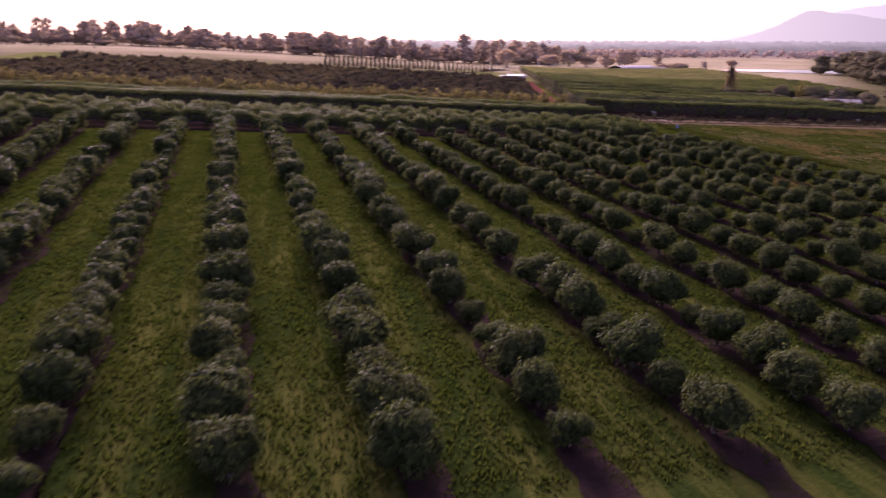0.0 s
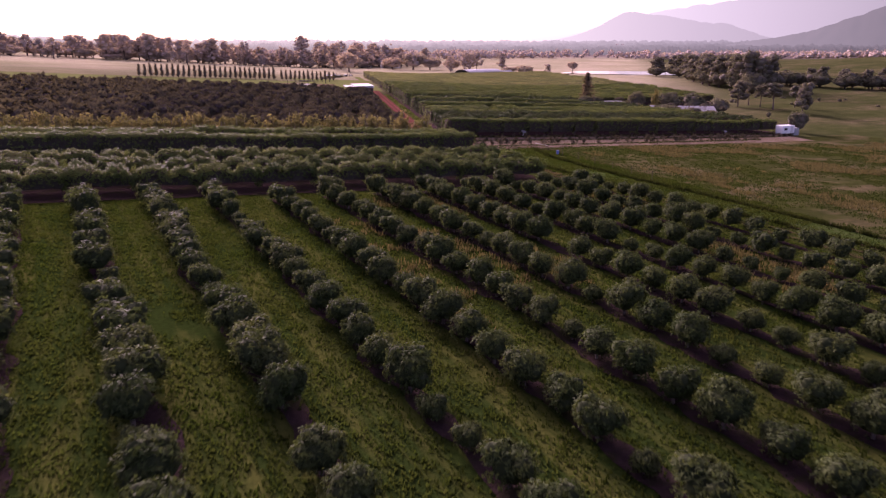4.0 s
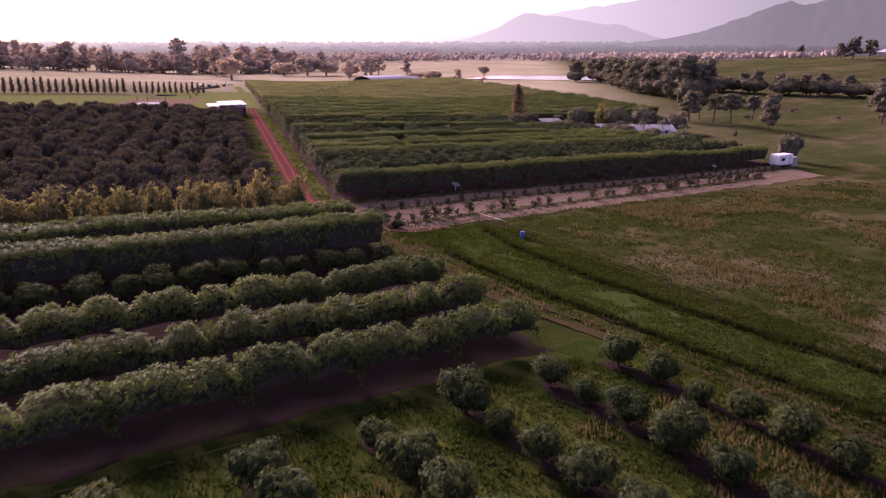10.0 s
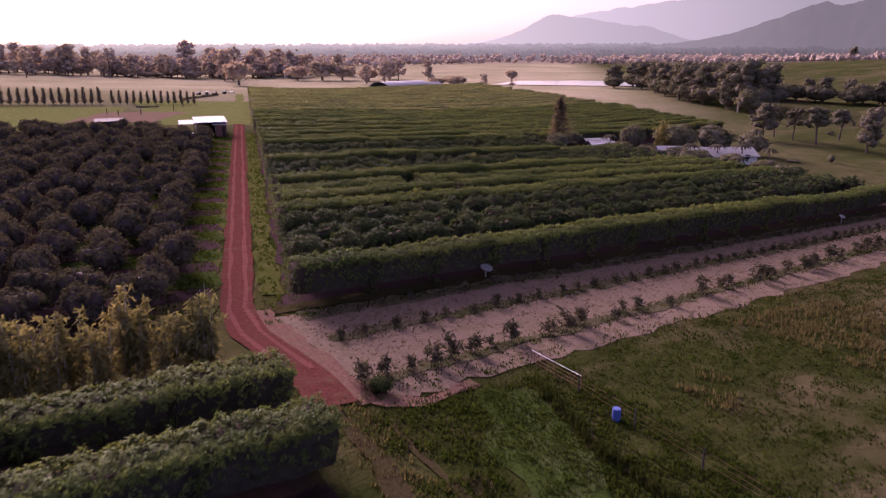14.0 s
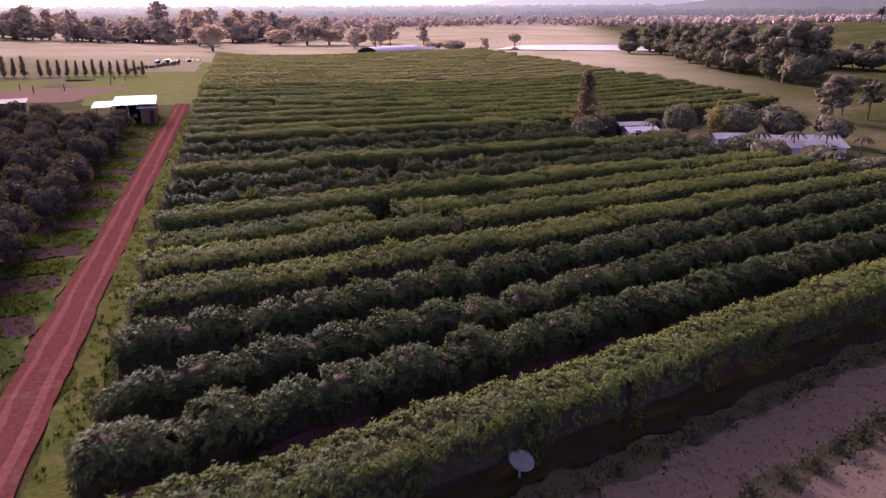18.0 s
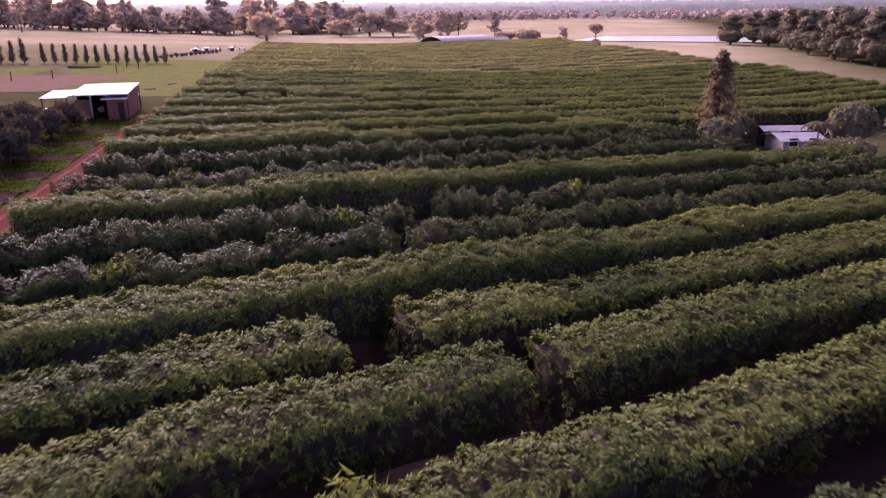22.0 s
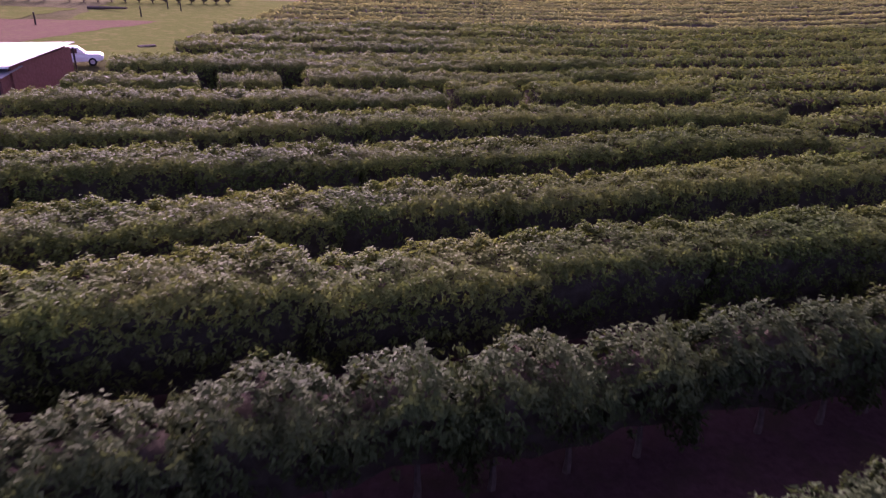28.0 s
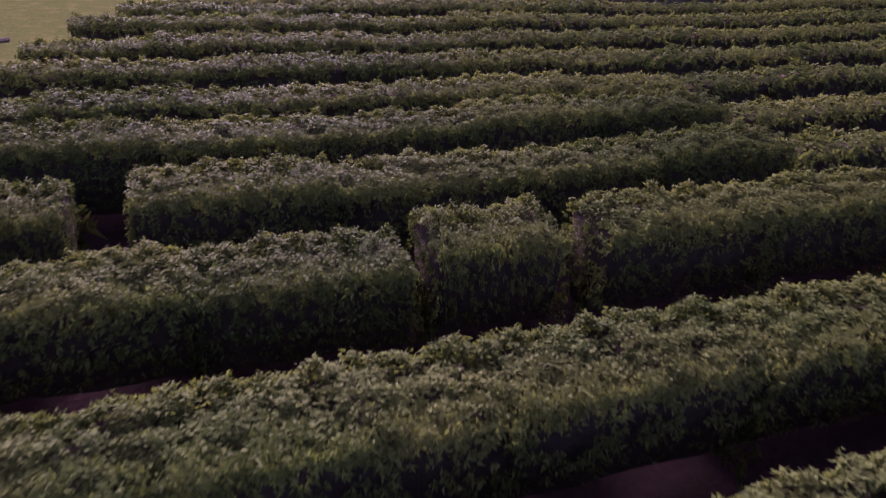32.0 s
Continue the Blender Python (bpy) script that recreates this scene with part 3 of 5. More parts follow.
CLIPPED_ROWS = {150.4: (), 169.8: (), 175.1: ((102.0, 103.7), (133.4, 134.0)), 179.6: ((97.2, 100.3),), 183.9: (), 199.5: (), 216.8: (), 222.1: (), 228.1: (),
                233.6: (), 239.9: ((122.6, 123.4), (127.2, 128.6), (141.0, 141.5)), 245.2: ((108.8, 110.2), (113.6, 115.4)), 250.6: ()}
LOOSE_ROWS = {155.7: (), 160.0: (), 164.8: (), 189.4: ((103.9, 105.4),), 194.2: ((107.1, 109.4), (112.0, 113.0)), 205.6: (), 211.6: ()}
for y, gaps in CLIPPED_ROWS.items():
    hedge_row(y, left_end(y), right_end(y), FINE if y > 183 else CLIPPED, 6.2, "long clipped hedge of dense green leaves in a plantation", "plantation hedge rows", gaps, coarse=COARSE)
for y, gaps in LOOSE_ROWS.items():
    hedge_row(y, left_end(y), right_end(y), FINE_LOOSE if y > 183 else LOOSE, 6.2, "loose row of dark glossy-leaved fruit trees", "fruit tree rows", gaps, True, 0.1, COARSE_LOOSE)
y = 256.3
while y < 402:
    near = y < 282
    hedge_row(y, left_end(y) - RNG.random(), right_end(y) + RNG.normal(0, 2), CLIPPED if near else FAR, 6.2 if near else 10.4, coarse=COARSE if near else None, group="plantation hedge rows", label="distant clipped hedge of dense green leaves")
    y += 5.65

# ---- rows beside the young orchard ----
for y, x1, meshes, low in ((102.4, 60.8, MOUND, 0.0), (107.6, 60.8, MOUND, 0.0), (113.6, 61.4, MOUND, 0.0), (127.2, 63.9, CLIPPED, 0.1), (133.4, 64.2, CLIPPED, 0.1)):
    hedge_row(y, -46, x1, meshes, 6.2, "row of leafy fruit trees grown into a thick hedge", "orchard hedge rows", low=low, lean=0.0)


# ---- trees ----
def round_crowns(name, count, mat, rosettes, leaf, per=5, lobes=6, folded=False, heart=None, fill=0.8, skirt=-0.3):
    """Low, wide, domed crowns about 2.8 m across and 2.6 m high."""
    out = []
    for _ in range(count):
        lumps = [((0, 0, 1.25), (1.25, 1.25, 1.15))]
        for _ in range(lobes):
            a, r = RNG.random() * 6.28, 0.45 + 0.45 * RNG.random()
            lumps.append(((math.cos(a) * r, math.sin(a) * r, 0.95 + RNG.random() * 0.95), (0.75, 0.75, 0.62 + 0.15 * RNG.random())))
        out.append(crown_mesh(name, RNG, lumps, mat, rosettes, leaf, per, fill=fill, folded=folded, heart=heart, skirt=skirt))
    return out


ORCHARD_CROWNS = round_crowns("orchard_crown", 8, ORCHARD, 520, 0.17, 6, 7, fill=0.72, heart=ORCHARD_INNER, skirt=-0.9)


def small_tree(x, y, s, crowns, kind, label, category, group, squash=1.0):
    tree = tagged(new(kind), label, category, group)
    part("trunk", STEM, None, tree)
    part("crown", crowns[RNG.integers(0, len(crowns))], None, tree)
    tree.matrix_basis = Matrix.Translation((x, y, ground_at(x, y))) @ Matrix.Rotation(RNG.random() * 6.28, 4, 'Z') @ Matrix.Diagonal((s, s, s * squash, 1))
    return tree


def orchard_x(k, y=94.0):
    """Middle of an orchard row; the rows lean a little away from straight up the field."""
    return 11.3 + 5.66 * k + 0.0165 * (94.0 - y)


far_pieces = []
for k in range(-16, 10):
    x0 = orchard_x(k)
    end = min(96.2, 94.0 + 0.07 * (x0 - 33)) if x0 > 20 else 94.6
    strip("soil_strip", [(orchard_x(k, -28) + 0.25, -28), (x0 + 0.2, end + 1.0)], 1.35, SOIL, 0.1, "bare purplish soil along an orchard row", "soil", 0.45, 0.7, 4, seed=k + 50)
    if not -5 <= k <= 9:
        continue
    y = end + RNG.normal(0, 0.3)
    full = 1.1 if k < 1 else 1.0
    low = max(16.0, 16.0 + (x0 - 20) * 0.45)
    while y > low:
        s = full * (0.74 + 0.24 * RNG.random()) * (1.0 if y > 80 else 0.94)
        if RNG.random() < 0.16:
            s *= 0.68
        if abs(x0 - 0.6 * y + 6) > 24:
            far_pieces.append((orchard_x(k, y) + RNG.normal(0, 0.12), y, s))
        elif RNG.random() < 0.97:
            small_tree(orchard_x(k, y) + RNG.normal(0, 0.12), y, s, ORCHARD_CROWNS, "orchard_tree", "round bushy green fruit tree on a strip of bare soil", "tree", "orchard trees", 0.95 + 0.12 * RNG.random())
        y -= 2.7 + RNG.normal(0, 0.14)
# the outer rows of the orchard, past what one would count
for k in list(range(-16, -5)):
    x0 = orchard_x(k)
    for y in np.arange(40, 95, 3.1):
        far_pieces.append((orchard_x(k, y) + RNG.normal(0, 0.15), y + RNG.normal(0, 0.2), 0.9 + 0.25 * RNG.random()))


def massed(name, places, crowns, label, category):
    """Many crowns joined into one mesh."""
    vs, fs, idx, n = [], [], [], 0
    for x, y, s in places:
        me = crowns[RNG.integers(0, len(crowns))]
        co = np.empty(len(me.vertices) * 3)
        me.vertices.foreach_get("co", co)
        a = RNG.random() * 6.28
        rot = np.array([[math.cos(a), -math.sin(a), 0], [math.sin(a), math.cos(a), 0], [0, 0, 1]])
        vs.append(co.reshape(-1, 3) * s @ rot.T + (x, y, ground_at(x, y)))
        fs += [[i + n for i in p.vertices] for p in me.polygons]
        idx += [p.material_index for p in me.polygons]
        n += len(me.vertices)
    me = mesh_of(name, np.concatenate(vs), fs)
    for m in crowns[0].materials:
        me.materials.append(m)
    me.polygons.foreach_set("material_index", idx)
    return tagged(new(name, me), label, category, kind="stuff")


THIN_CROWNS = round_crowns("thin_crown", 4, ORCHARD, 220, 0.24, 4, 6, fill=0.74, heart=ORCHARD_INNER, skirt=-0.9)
massed("outer_orchard", far_pieces, THIN_CROWNS, "outer rows of round green orchard trees", "trees")
# a row of low young trees between the hedge rows
for x in np.arange(-40, 62, 2.6):
    small_tree(x + RNG.normal(0, 0.2), 122.2 + RNG.normal(0, 0.2), 0.72 + 0.16 * RNG.random(), ORCHARD_CROWNS, "young_tree", "low young fruit tree between taller hedges", "tree", "young trees")

# ---- dark grove beyond the bamboo ----
GROVE = leaf_material("dark_grove_leaves", (0.056, 0.05, 0.036), (0.086, 0.077, 0.055), (0.1, 0.087, 0.062), glow=0.2)
GROVE_HEART = plain_material("grove_inner_foliage", (0.05, 0.039, 0.038), (0.08, 0.062, 0.06), 1.5, 1.0, 0.0, 0.0)
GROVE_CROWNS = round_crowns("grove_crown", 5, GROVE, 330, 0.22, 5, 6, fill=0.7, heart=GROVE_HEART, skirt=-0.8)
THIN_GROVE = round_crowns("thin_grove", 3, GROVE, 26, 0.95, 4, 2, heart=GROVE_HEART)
near_grove, far_grove = [], []
for y in np.arange(150.5, 258, 5.2):
    edge = road_x(y) - 6.6
    if y > 246:
        edge = 81.5
    for i in range(34):
        x = edge - i * 4.1 + RNG.normal(0, 0.6)
        if x < -70:
            break
        (near_grove if i < 13 else far_grove).append((x, y + RNG.normal(0, 0.4), 1.16 + 0.3 * RNG.random()))
near_grove += [(85.2, 249.2, 1.0), (88.4, 248.9, 0.85), (81.6, 250.6, 1.1), (91.2, 248.4, 0.6)]
for x, y, s in near_grove:
    small_tree(x, y, s, GROVE_CROWNS, "grove_tree", "dark dense round-crowned grove tree", "tree", "dark grove trees")
massed("outer_grove", far_grove, THIN_GROVE, "far rows of a dark dense grove", "trees")


# ---- bamboo windbreak ----
def bamboo_mesh(k):
    stems, cs, outs = [], [], []
    for _ in range(9):
        a, r, h = RNG.random() * 6.28, 0.55 * RNG.random(), 2.6 + 2.0 * RNG.random()
        bx, by = math.cos(a) * r, math.sin(a) * r
        lean = (math.cos(a) * 0.35, math.sin(a) * 0.35)
        stems.append(tube([(bx, by, -0.1), (bx + lean[0] * 0.4, by + lean[1] * 0.4, h * 0.6), (bx + lean[0], by + lean[1], h)], [0.03, 0.025, 0.01], 4))
        n = 26
        t = 0.12 + 0.88 * RNG.random(n)
        cs.append(np.c_[bx + lean[0] * t ** 2 + RNG.normal(0, 0.2, n), by + lean[1] * t ** 2 + RNG.normal(0, 0.2, n), h * t])
        outs.append(RNG.normal(0, 0.6, (n, 3)) + (0, 0, 0.5))
    lv, lf = leaves_of(RNG, np.concatenate(cs), np.concatenate(outs), 4, 0.42, 0.14, 0.3, 0.6, False)
    leaf = mesh_of("bamboo_leaves", lv, lf)
    leaf.materials.append(BAMBOO)
    v, f = joined(*stems)
    stem = mesh_of("culms", v, f)
    stem.materials.append(PALE_BARK)
    return leaf, stem


BAMBOOS = [bamboo_mesh(k) for k in range(4)]
for x in np.arange(-60, 62.6, 1.2):
    y = 140.9 + RNG.normal(0, 0.35)
    b = BAMBOOS[RNG.integers(0, 4)]
    clump = tagged(new("bamboo_clump"), "tall feathery yellow-green bamboo clump in a windbreak", "bamboo", "bamboo windbreak")
    part("foliage", b[0], None, clump)
    tagged(part("culm_clump", b[1], None, clump), kind="stuff")
    s = 0.85 + 0.3 * RNG.random()
    if 56.6 < x < 58:
        s = 1.3
    clump.matrix_basis = Matrix.Translation((x, y, ground_at(x, y))) @ Matrix.Rotation(RNG.random() * 6.28, 4, 'Z') @ Matrix.Diagonal((1, 1, s, 1))


# ---- gum trees, woods and garden trees ----
def gum_mesh(rng, leaf, spread, lift, rosettes=150, ring=4, seg=7, mat=GUM, heart=GUM_INNER, limbs=15, fill=0.66, big=1.0):
    """A gum tree 12 m high: a leaning trunk with limbs, each ending in a loose clump of leaves."""
    stems, lumps = [], []
    top = np.array([rng.normal(0, 0.5), rng.normal(0, 0.5), 9.4])
    stems.append(tube([(0, 0, -0.3), (top[0] * 0.3, top[1] * 0.3, 4.0), tuple(top)], [0.3, 0.2, 0.07], 6))
    for i in range(limbs):
        a = i * 2.4 + rng.random()
        z0 = lift + (9.0 - lift) * (i + rng.random()) / limbs
        r = spread * (0.35 + 0.75 * rng.random()) * (1 - 0.5 * max(0, z0 - 5.5) / 4)
        end = np.array([math.cos(a) * r, math.sin(a) * r, z0 + 0.5 + 1.2 * rng.random()])
        stems.append(tube([(top[0] * z0 / 9, top[1] * z0 / 9, z0 - 0.6), tuple((end + [top[0] * z0 / 9, top[1] * z0 / 9, z0]) / 2), tuple(end)], [0.11, 0.07, 0.03], 4))
        q = big * (0.75 + 0.75 * rng.random())
        lumps.append((end, (q * 1.25, q * 1.25, q)))
        lumps.append((end + rng.normal(0, 0.9, 3) * (1, 1, 0.6), (q * 0.7, q * 0.7, q * 0.6)))
    lumps.append((top + [0, 0, 0.9], (1.2, 1.2, 1.3)))
    crown = crown_mesh("gum_crown", rng, lumps, mat, rosettes, leaf, 5, fill=fill, heart=heart, ring=ring, seg=seg)
    v, f = joined(*stems)
    stem = mesh_of("gum_trunk", v, f)
    stem.materials.append(BARK)
    return crown, stem


GUMS = [gum_mesh(RNG, 0.32, 2.5, 4.4, 620) for _ in range(3)] + [gum_mesh(RNG, 0.34, 3.0, 1.8, 800, limbs=20, big=1.2) for _ in range(3)]
LOW_BUSH = round_crowns("bush_crown", 3, GUM, 300, 0.24, 5, heart=GUM_INNER)


def gum(x, y, h, w=1.0, which=None, label="tall dusty-green gum tree with a loose crown", group="gum trees", kinds=None):
    kinds = kinds or GUMS
    c, s = kinds[RNG.integers(0, len(kinds)) if which is None else which]
    tree = tagged(new("gum_tree"), label, "tree", group)
    part("trunk", s, None, tree)
    part("crown", c, None, tree)
    k = h / 12.0
    tree.matrix_basis = Matrix.Translation((x, y, ground_at(x, y))) @ Matrix.Rotation(RNG.random() * 6.28, 4, 'Z') @ Matrix.Diagonal((k * w, k * w, k, 1))


def bush(x, y, w, h, label="dark rounded bush in rough grass", crowns=None):
    b = tagged(new("bush"), label, "bush", "bushes")
    part("stem", STEM, None, b)
    part("crown", (crowns or LOW_BUSH)[RNG.integers(0, 3)], None, b)
    b.matrix_basis = Matrix.Translation((x, y, ground_at(x, y) - 0.1)) @ Matrix.Rotation(RNG.random() * 6.28, 4, 'Z') @ Matrix.Diagonal((w / 2.8, w / 2.8, h / 2.5, 1))


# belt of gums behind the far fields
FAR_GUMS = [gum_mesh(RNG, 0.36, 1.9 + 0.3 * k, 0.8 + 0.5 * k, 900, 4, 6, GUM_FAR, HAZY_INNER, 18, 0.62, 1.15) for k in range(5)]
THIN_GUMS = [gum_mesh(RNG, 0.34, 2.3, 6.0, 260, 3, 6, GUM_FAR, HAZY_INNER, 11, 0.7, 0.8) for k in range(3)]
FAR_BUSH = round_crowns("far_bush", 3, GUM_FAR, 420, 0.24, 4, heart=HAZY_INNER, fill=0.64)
for i in range(250):
    x = -300 + i * 2.35 + RNG.normal(0, 4)
    y = 606 - (x - 100) * 0.05 + RNG.normal(0, 20) + (x - 200) * (0.2 if x > 200 else 0)
    gum(x, y, 9 + 9 * RNG.random() ** 1.6 * (0.6 + 0.8 * abs(math.sin(x * 0.021))), 1.0 + 0.3 * RNG.random(), label="hazy gum tree in a belt beyond the fields", group="far gum belt", kinds=FAR_GUMS)
    if i % 2 == 0:
        bush(x + 4, y - 4, 11 + 6 * RNG.random(), 4 + 4 * RNG.random(), "hazy undergrowth below the far gums", FAR_BUSH)
for x, y, h in ((180, 603, 26), (176, 598, 22), (195, 593, 20), (204, 581, 22), (128, 576, 18), (81, 533, 15), (4, 547, 14), (-46, 571, 12), (-177, 600, 22), (-109, 472, 17), (-78, 430, 12), (-120, 500, 18), (-150, 540, 16)):
    gum(x, y, h, 0.95, label="tall gum tree standing above the far belt", group="far gum belt", kinds=THIN_GUMS)
bush(177, 491, 16, 13, "large dense rounded tree at the end of the track", FAR_BUSH)
for x, y, w, h in ((243, 531, 18, 12), (254, 525, 18, 9), (275, 432, 12, 5.5), (272, 424, 12, 6), (264, 430, 10, 5), (333, 454, 8, 7), (262, 505, 16, 8), (230, 540, 16, 9), (285, 520, 14, 7)):
    bush(x, y, w, h, "dense tree clump beyond the hedge block", FAR_BUSH)
for x, y, h in ((247, 479, 11), (259, 479, 14), (276, 493, 13.5), (299, 495, 12.5), (282, 413, 7.5), (266, 486, 13)):
    gum(x, y, h, 1.15, kinds=FAR_GUMS, label="broad gum tree beyond the hedge block", group="gum trees")
# wood beside the pond
WOOD = ((352, 388, 11.5), (351, 374, 13), (340, 358, 14), (326, 337, 15), (315, 322, 15), (304, 305, 16.5), (299, 296, 15), (295, 286, 16), (287, 269, 17), (282, 256, 19), (335, 372, 12), (345, 340, 14), (330, 318, 15), (318, 300, 16), (308, 280, 17), (300, 262, 17))
for x, y, h in WOOD:
    gum(x, y, h, 1.25, which=3 + (int(x) % 3), label="dark dense gum at the edge of a wood", group="pond wood")
    bush(x - 3, y - 3, 11, h * 0.5, "dark undergrowth at the edge of a wood")
# gums over the right-hand pasture
for x, y, h, w in ((224, 212, 10, 1.2), (232, 214, 9, 1.0), (231, 208, 8.8, 1.1), (228, 200, 9.8, 1.35), (242, 202, 8.5, 1.2), (225, 186, 11, 0.9), (272, 177, 12, 1.1), (271, 167, 13.5, 1.1), (271, 157, 14, 1.1), (283, 160, 13, 1.2)):
    gum(x, y, h, w, which=int(x * 7 + y) % 6, label="slender gum with a flat crown in the pasture", group="pasture gums")
for i in range(15):
    bush(318 + i * 4.5, 300 - i * 7 + RNG.normal(0, 3), 13, 6 + RNG.random() * 2, "dark scrub in a line across the pasture")
    bush(322 + i * 4.5 + RNG.normal(0, 4), 304 - i * 7 + RNG.normal(0, 4), 8 + 4 * RNG.random(), 4 + RNG.random() * 4, "dark scrub in a line across the pasture")
    gum(326 + i * 4.5 + RNG.normal(0, 5), 306 - i * 7 + RNG.normal(0, 5), 7 + 4 * RNG.random(), 1.1, 3 + i % 3, "low gum standing in a scrub line", "scrub line gums")
for i in range(44):
    a, d = RNG.random(), RNG.random()
    bush(195 + 150 * a, 95 + 110 * d + 60 * a * d, 1.2 + 2.2 * RNG.random() ** 2, 0.7 + 1.3 * RNG.random() ** 2, "small dark shrub in rough pasture")
gum(655, 422, 13, 1.0, 0, "lone gum on the skyline of the hill", "hill gums")
for x, y, h in ((652, 376, 19), (662, 368, 16), (648, 384, 14), (700, 340, 15)):
    gum(x, y, h, 1.1, label="gum tree on the skyline of the hill", group="hill gums")
# garden round the farmhouses
for x, y, w, h in ((176, 212, 6, 6.5), (186, 208, 10, 6.5), (193, 204, 10, 6.0), (169, 190, 6, 4), (174, 192.5, 5, 3.4), (172, 197, 5, 3.6), (178, 188.5, 4, 3.0), (166, 200, 4, 3.4), (163, 207, 4, 3.2), (171, 184, 5, 3.6), (173, 178, 5, 3.4), (171, 172, 5, 3.4), (198, 197, 7, 5), (164, 204, 5, 4), (157, 216, 5, 4.5), (166, 222, 6, 4)):
    bush(x, y, w, h, "dark dense garden tree beside the farmhouse")
bush(179, 207, 4.2, 4.4, "yellow-green feathery bush beside the farmhouse", [b[0] for b in BAMBOOS[:3]])
bush(178.5, 152.5, 5.5, 6.0, "dark round tree beside a white shed")
# yellow-green trees among the dark rows
YOUNG_CROWNS = round_crowns("young_crown", 3, YOUNG, 150, 0.42, 5)
for x, y, w, h in ((90.9, 188.6, 2.6, 3.6), (120.4, 195.0, 1.7, 3.9), (120.6, 190.2, 1.7, 3.7), (103.2, 193.9, 2.4, 3.7), (95.0, 170.0, 2.6, 3.9), (112.0, 246.0, 3.4, 3.2)):
    bush(x, y, w, h, "yellow-green young tree among darker rows", YOUNG_CROWNS)
# row of slender trees behind the arena
SLIM = []
for k in range(3):
    lumps = [((RNG.normal(0, 0.08), RNG.normal(0, 0.08), 0.7 + 0.55 * i), (0.76 - 0.08 * i, 0.76 - 0.08 * i, 0.62)) for i in range(6)]
    SLIM.append(crown_mesh("slim_crown", RNG, lumps, SLIM_LEAF, 200, 0.2, 4, heart=GUM_INNER, fill=0.7))
for i in range(40):
    x = 32 + i * 2.05 + (1.5 if i > 26 else 0)
    y = 322 + (x - 32) * 0.2
    small_tree(x, y, 0.95 + 0.15 * RNG.random() + (0.15 if i < 27 else 0), SLIM, "slim_tree", "slender upright dark tree in a row", "tree", "windbreak trees")
for i in range(14):
    bush(113 + i * 1.6, 352 + i * 2.4, 1.2, 1.0 + 0.5 * RNG.random(), "low shrub in a line across the field")


def layered_pine(x, y, h):
    """A tall narrow conifer with tiers of branches."""
    tree = tagged(new("pine_tree"), "tall narrow dark conifer with tiered branches", "tree")
    st = mesh_of("pine_trunk", *tube([(0, 0, -0.3), (0, 0, h * 0.6), (0, 0, h)], [0.28, 0.16, 0.03], 7))
    part("trunk", st, BARK, tree)
    cs, outs = [], []
    for i in range(90):
        z = 1.2 + (h - 1.7) * i / 89
        r = (3.6 * (1 - i / 90) ** 0.8 + 0.3) * (0.45 + 0.65 * RNG.random())
        a = i * 2.4 + RNG.random()
        t = np.linspace(0.25, 1.0, 8)
        cs.append(np.c_[np.cos(a) * r * t, np.sin(a) * r * t, z + 0.35 * t] + RNG.normal(0, 0.08, (8, 3)))
        outs.append(np.tile([math.cos(a), math.sin(a), 0.5], (8, 1)))
    lv, lf = leaves_of(RNG, np.concatenate(cs), np.concatenate(outs), 5, 0.55, 0.2, 0.5, 0.2, False)
    tagged(part("needles", mesh_of("needles", lv, lf), SLIM_LEAF, tree), kind="stuff")
    tree.location = (x, y, ground_at(x, y))


layered_pine(160.6, 219.5, 11.4)


def palm(x, y, h):
    tree = tagged(new("palm_tree"), "small palm with arching fronds beside the house", "palm", "garden palms")
    part("trunk", mesh_of("palm_trunk", *tube([(0, 0, -0.2), (0.1, 0, h * 0.5), (0.15, 0.1, h)], [0.14, 0.1, 0.09], 6)), BARK, tree)
    for i in range(11):
        a, v, f = i * 0.571 + RNG.random() * 0.3, [], []
        for j in range(6):
            t = j / 5
            r, z = 1.9 * t, h + 0.75 * t - 1.6 * t * t
            w = 0.3 * math.sin(math.pi * (0.15 + 0.8 * t))
            for s in (-1, 0, 1):
                v.append((0.15 + math.cos(a) * r - math.sin(a) * s * w, 0.1 + math.sin(a) * r + math.cos(a) * s * w, z - 0.12 * abs(s)))
        for j in range(5):
            for s in range(2):
                k = j * 3 + s
                f.append([k, k + 1, k + 4, k + 3])
        part("frond", mesh_of("frond", v, f), GROVE, tree)
    tree.location = (x, y, ground_at(x, y))


for x, y, h in ((176.5, 197, 3.6), (180.5, 193.5, 3.8), (184.5, 190.5, 4.0), (188.5, 187, 3.4), (166.5, 210, 4.2), (170, 181, 3.6)):
    palm(x, y, h)


# ---- far distance ----
far_trees = []
while len(far_trees) < 1500:
    a, d = radians(8 + 125 * RNG.random()), 640 + 420 * RNG.random() ** 0.9
    x, y = 60 + math.cos(a) * d, 120 + math.sin(a) * d
    if noise.noise(Vector((x * 0.004, y * 0.008, 7.7))) + 0.25 * RNG.random() > 0.02 + 0.25 * (1060 - d) / 420:
        far_trees.append((x, y, 2.2 + 2.2 * RNG.random()))
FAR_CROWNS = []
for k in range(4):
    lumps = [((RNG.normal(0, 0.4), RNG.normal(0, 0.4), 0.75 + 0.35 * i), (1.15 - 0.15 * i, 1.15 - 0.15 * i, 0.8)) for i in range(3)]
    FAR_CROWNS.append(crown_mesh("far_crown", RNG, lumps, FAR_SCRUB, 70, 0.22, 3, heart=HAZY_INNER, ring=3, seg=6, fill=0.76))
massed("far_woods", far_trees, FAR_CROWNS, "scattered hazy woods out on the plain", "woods")


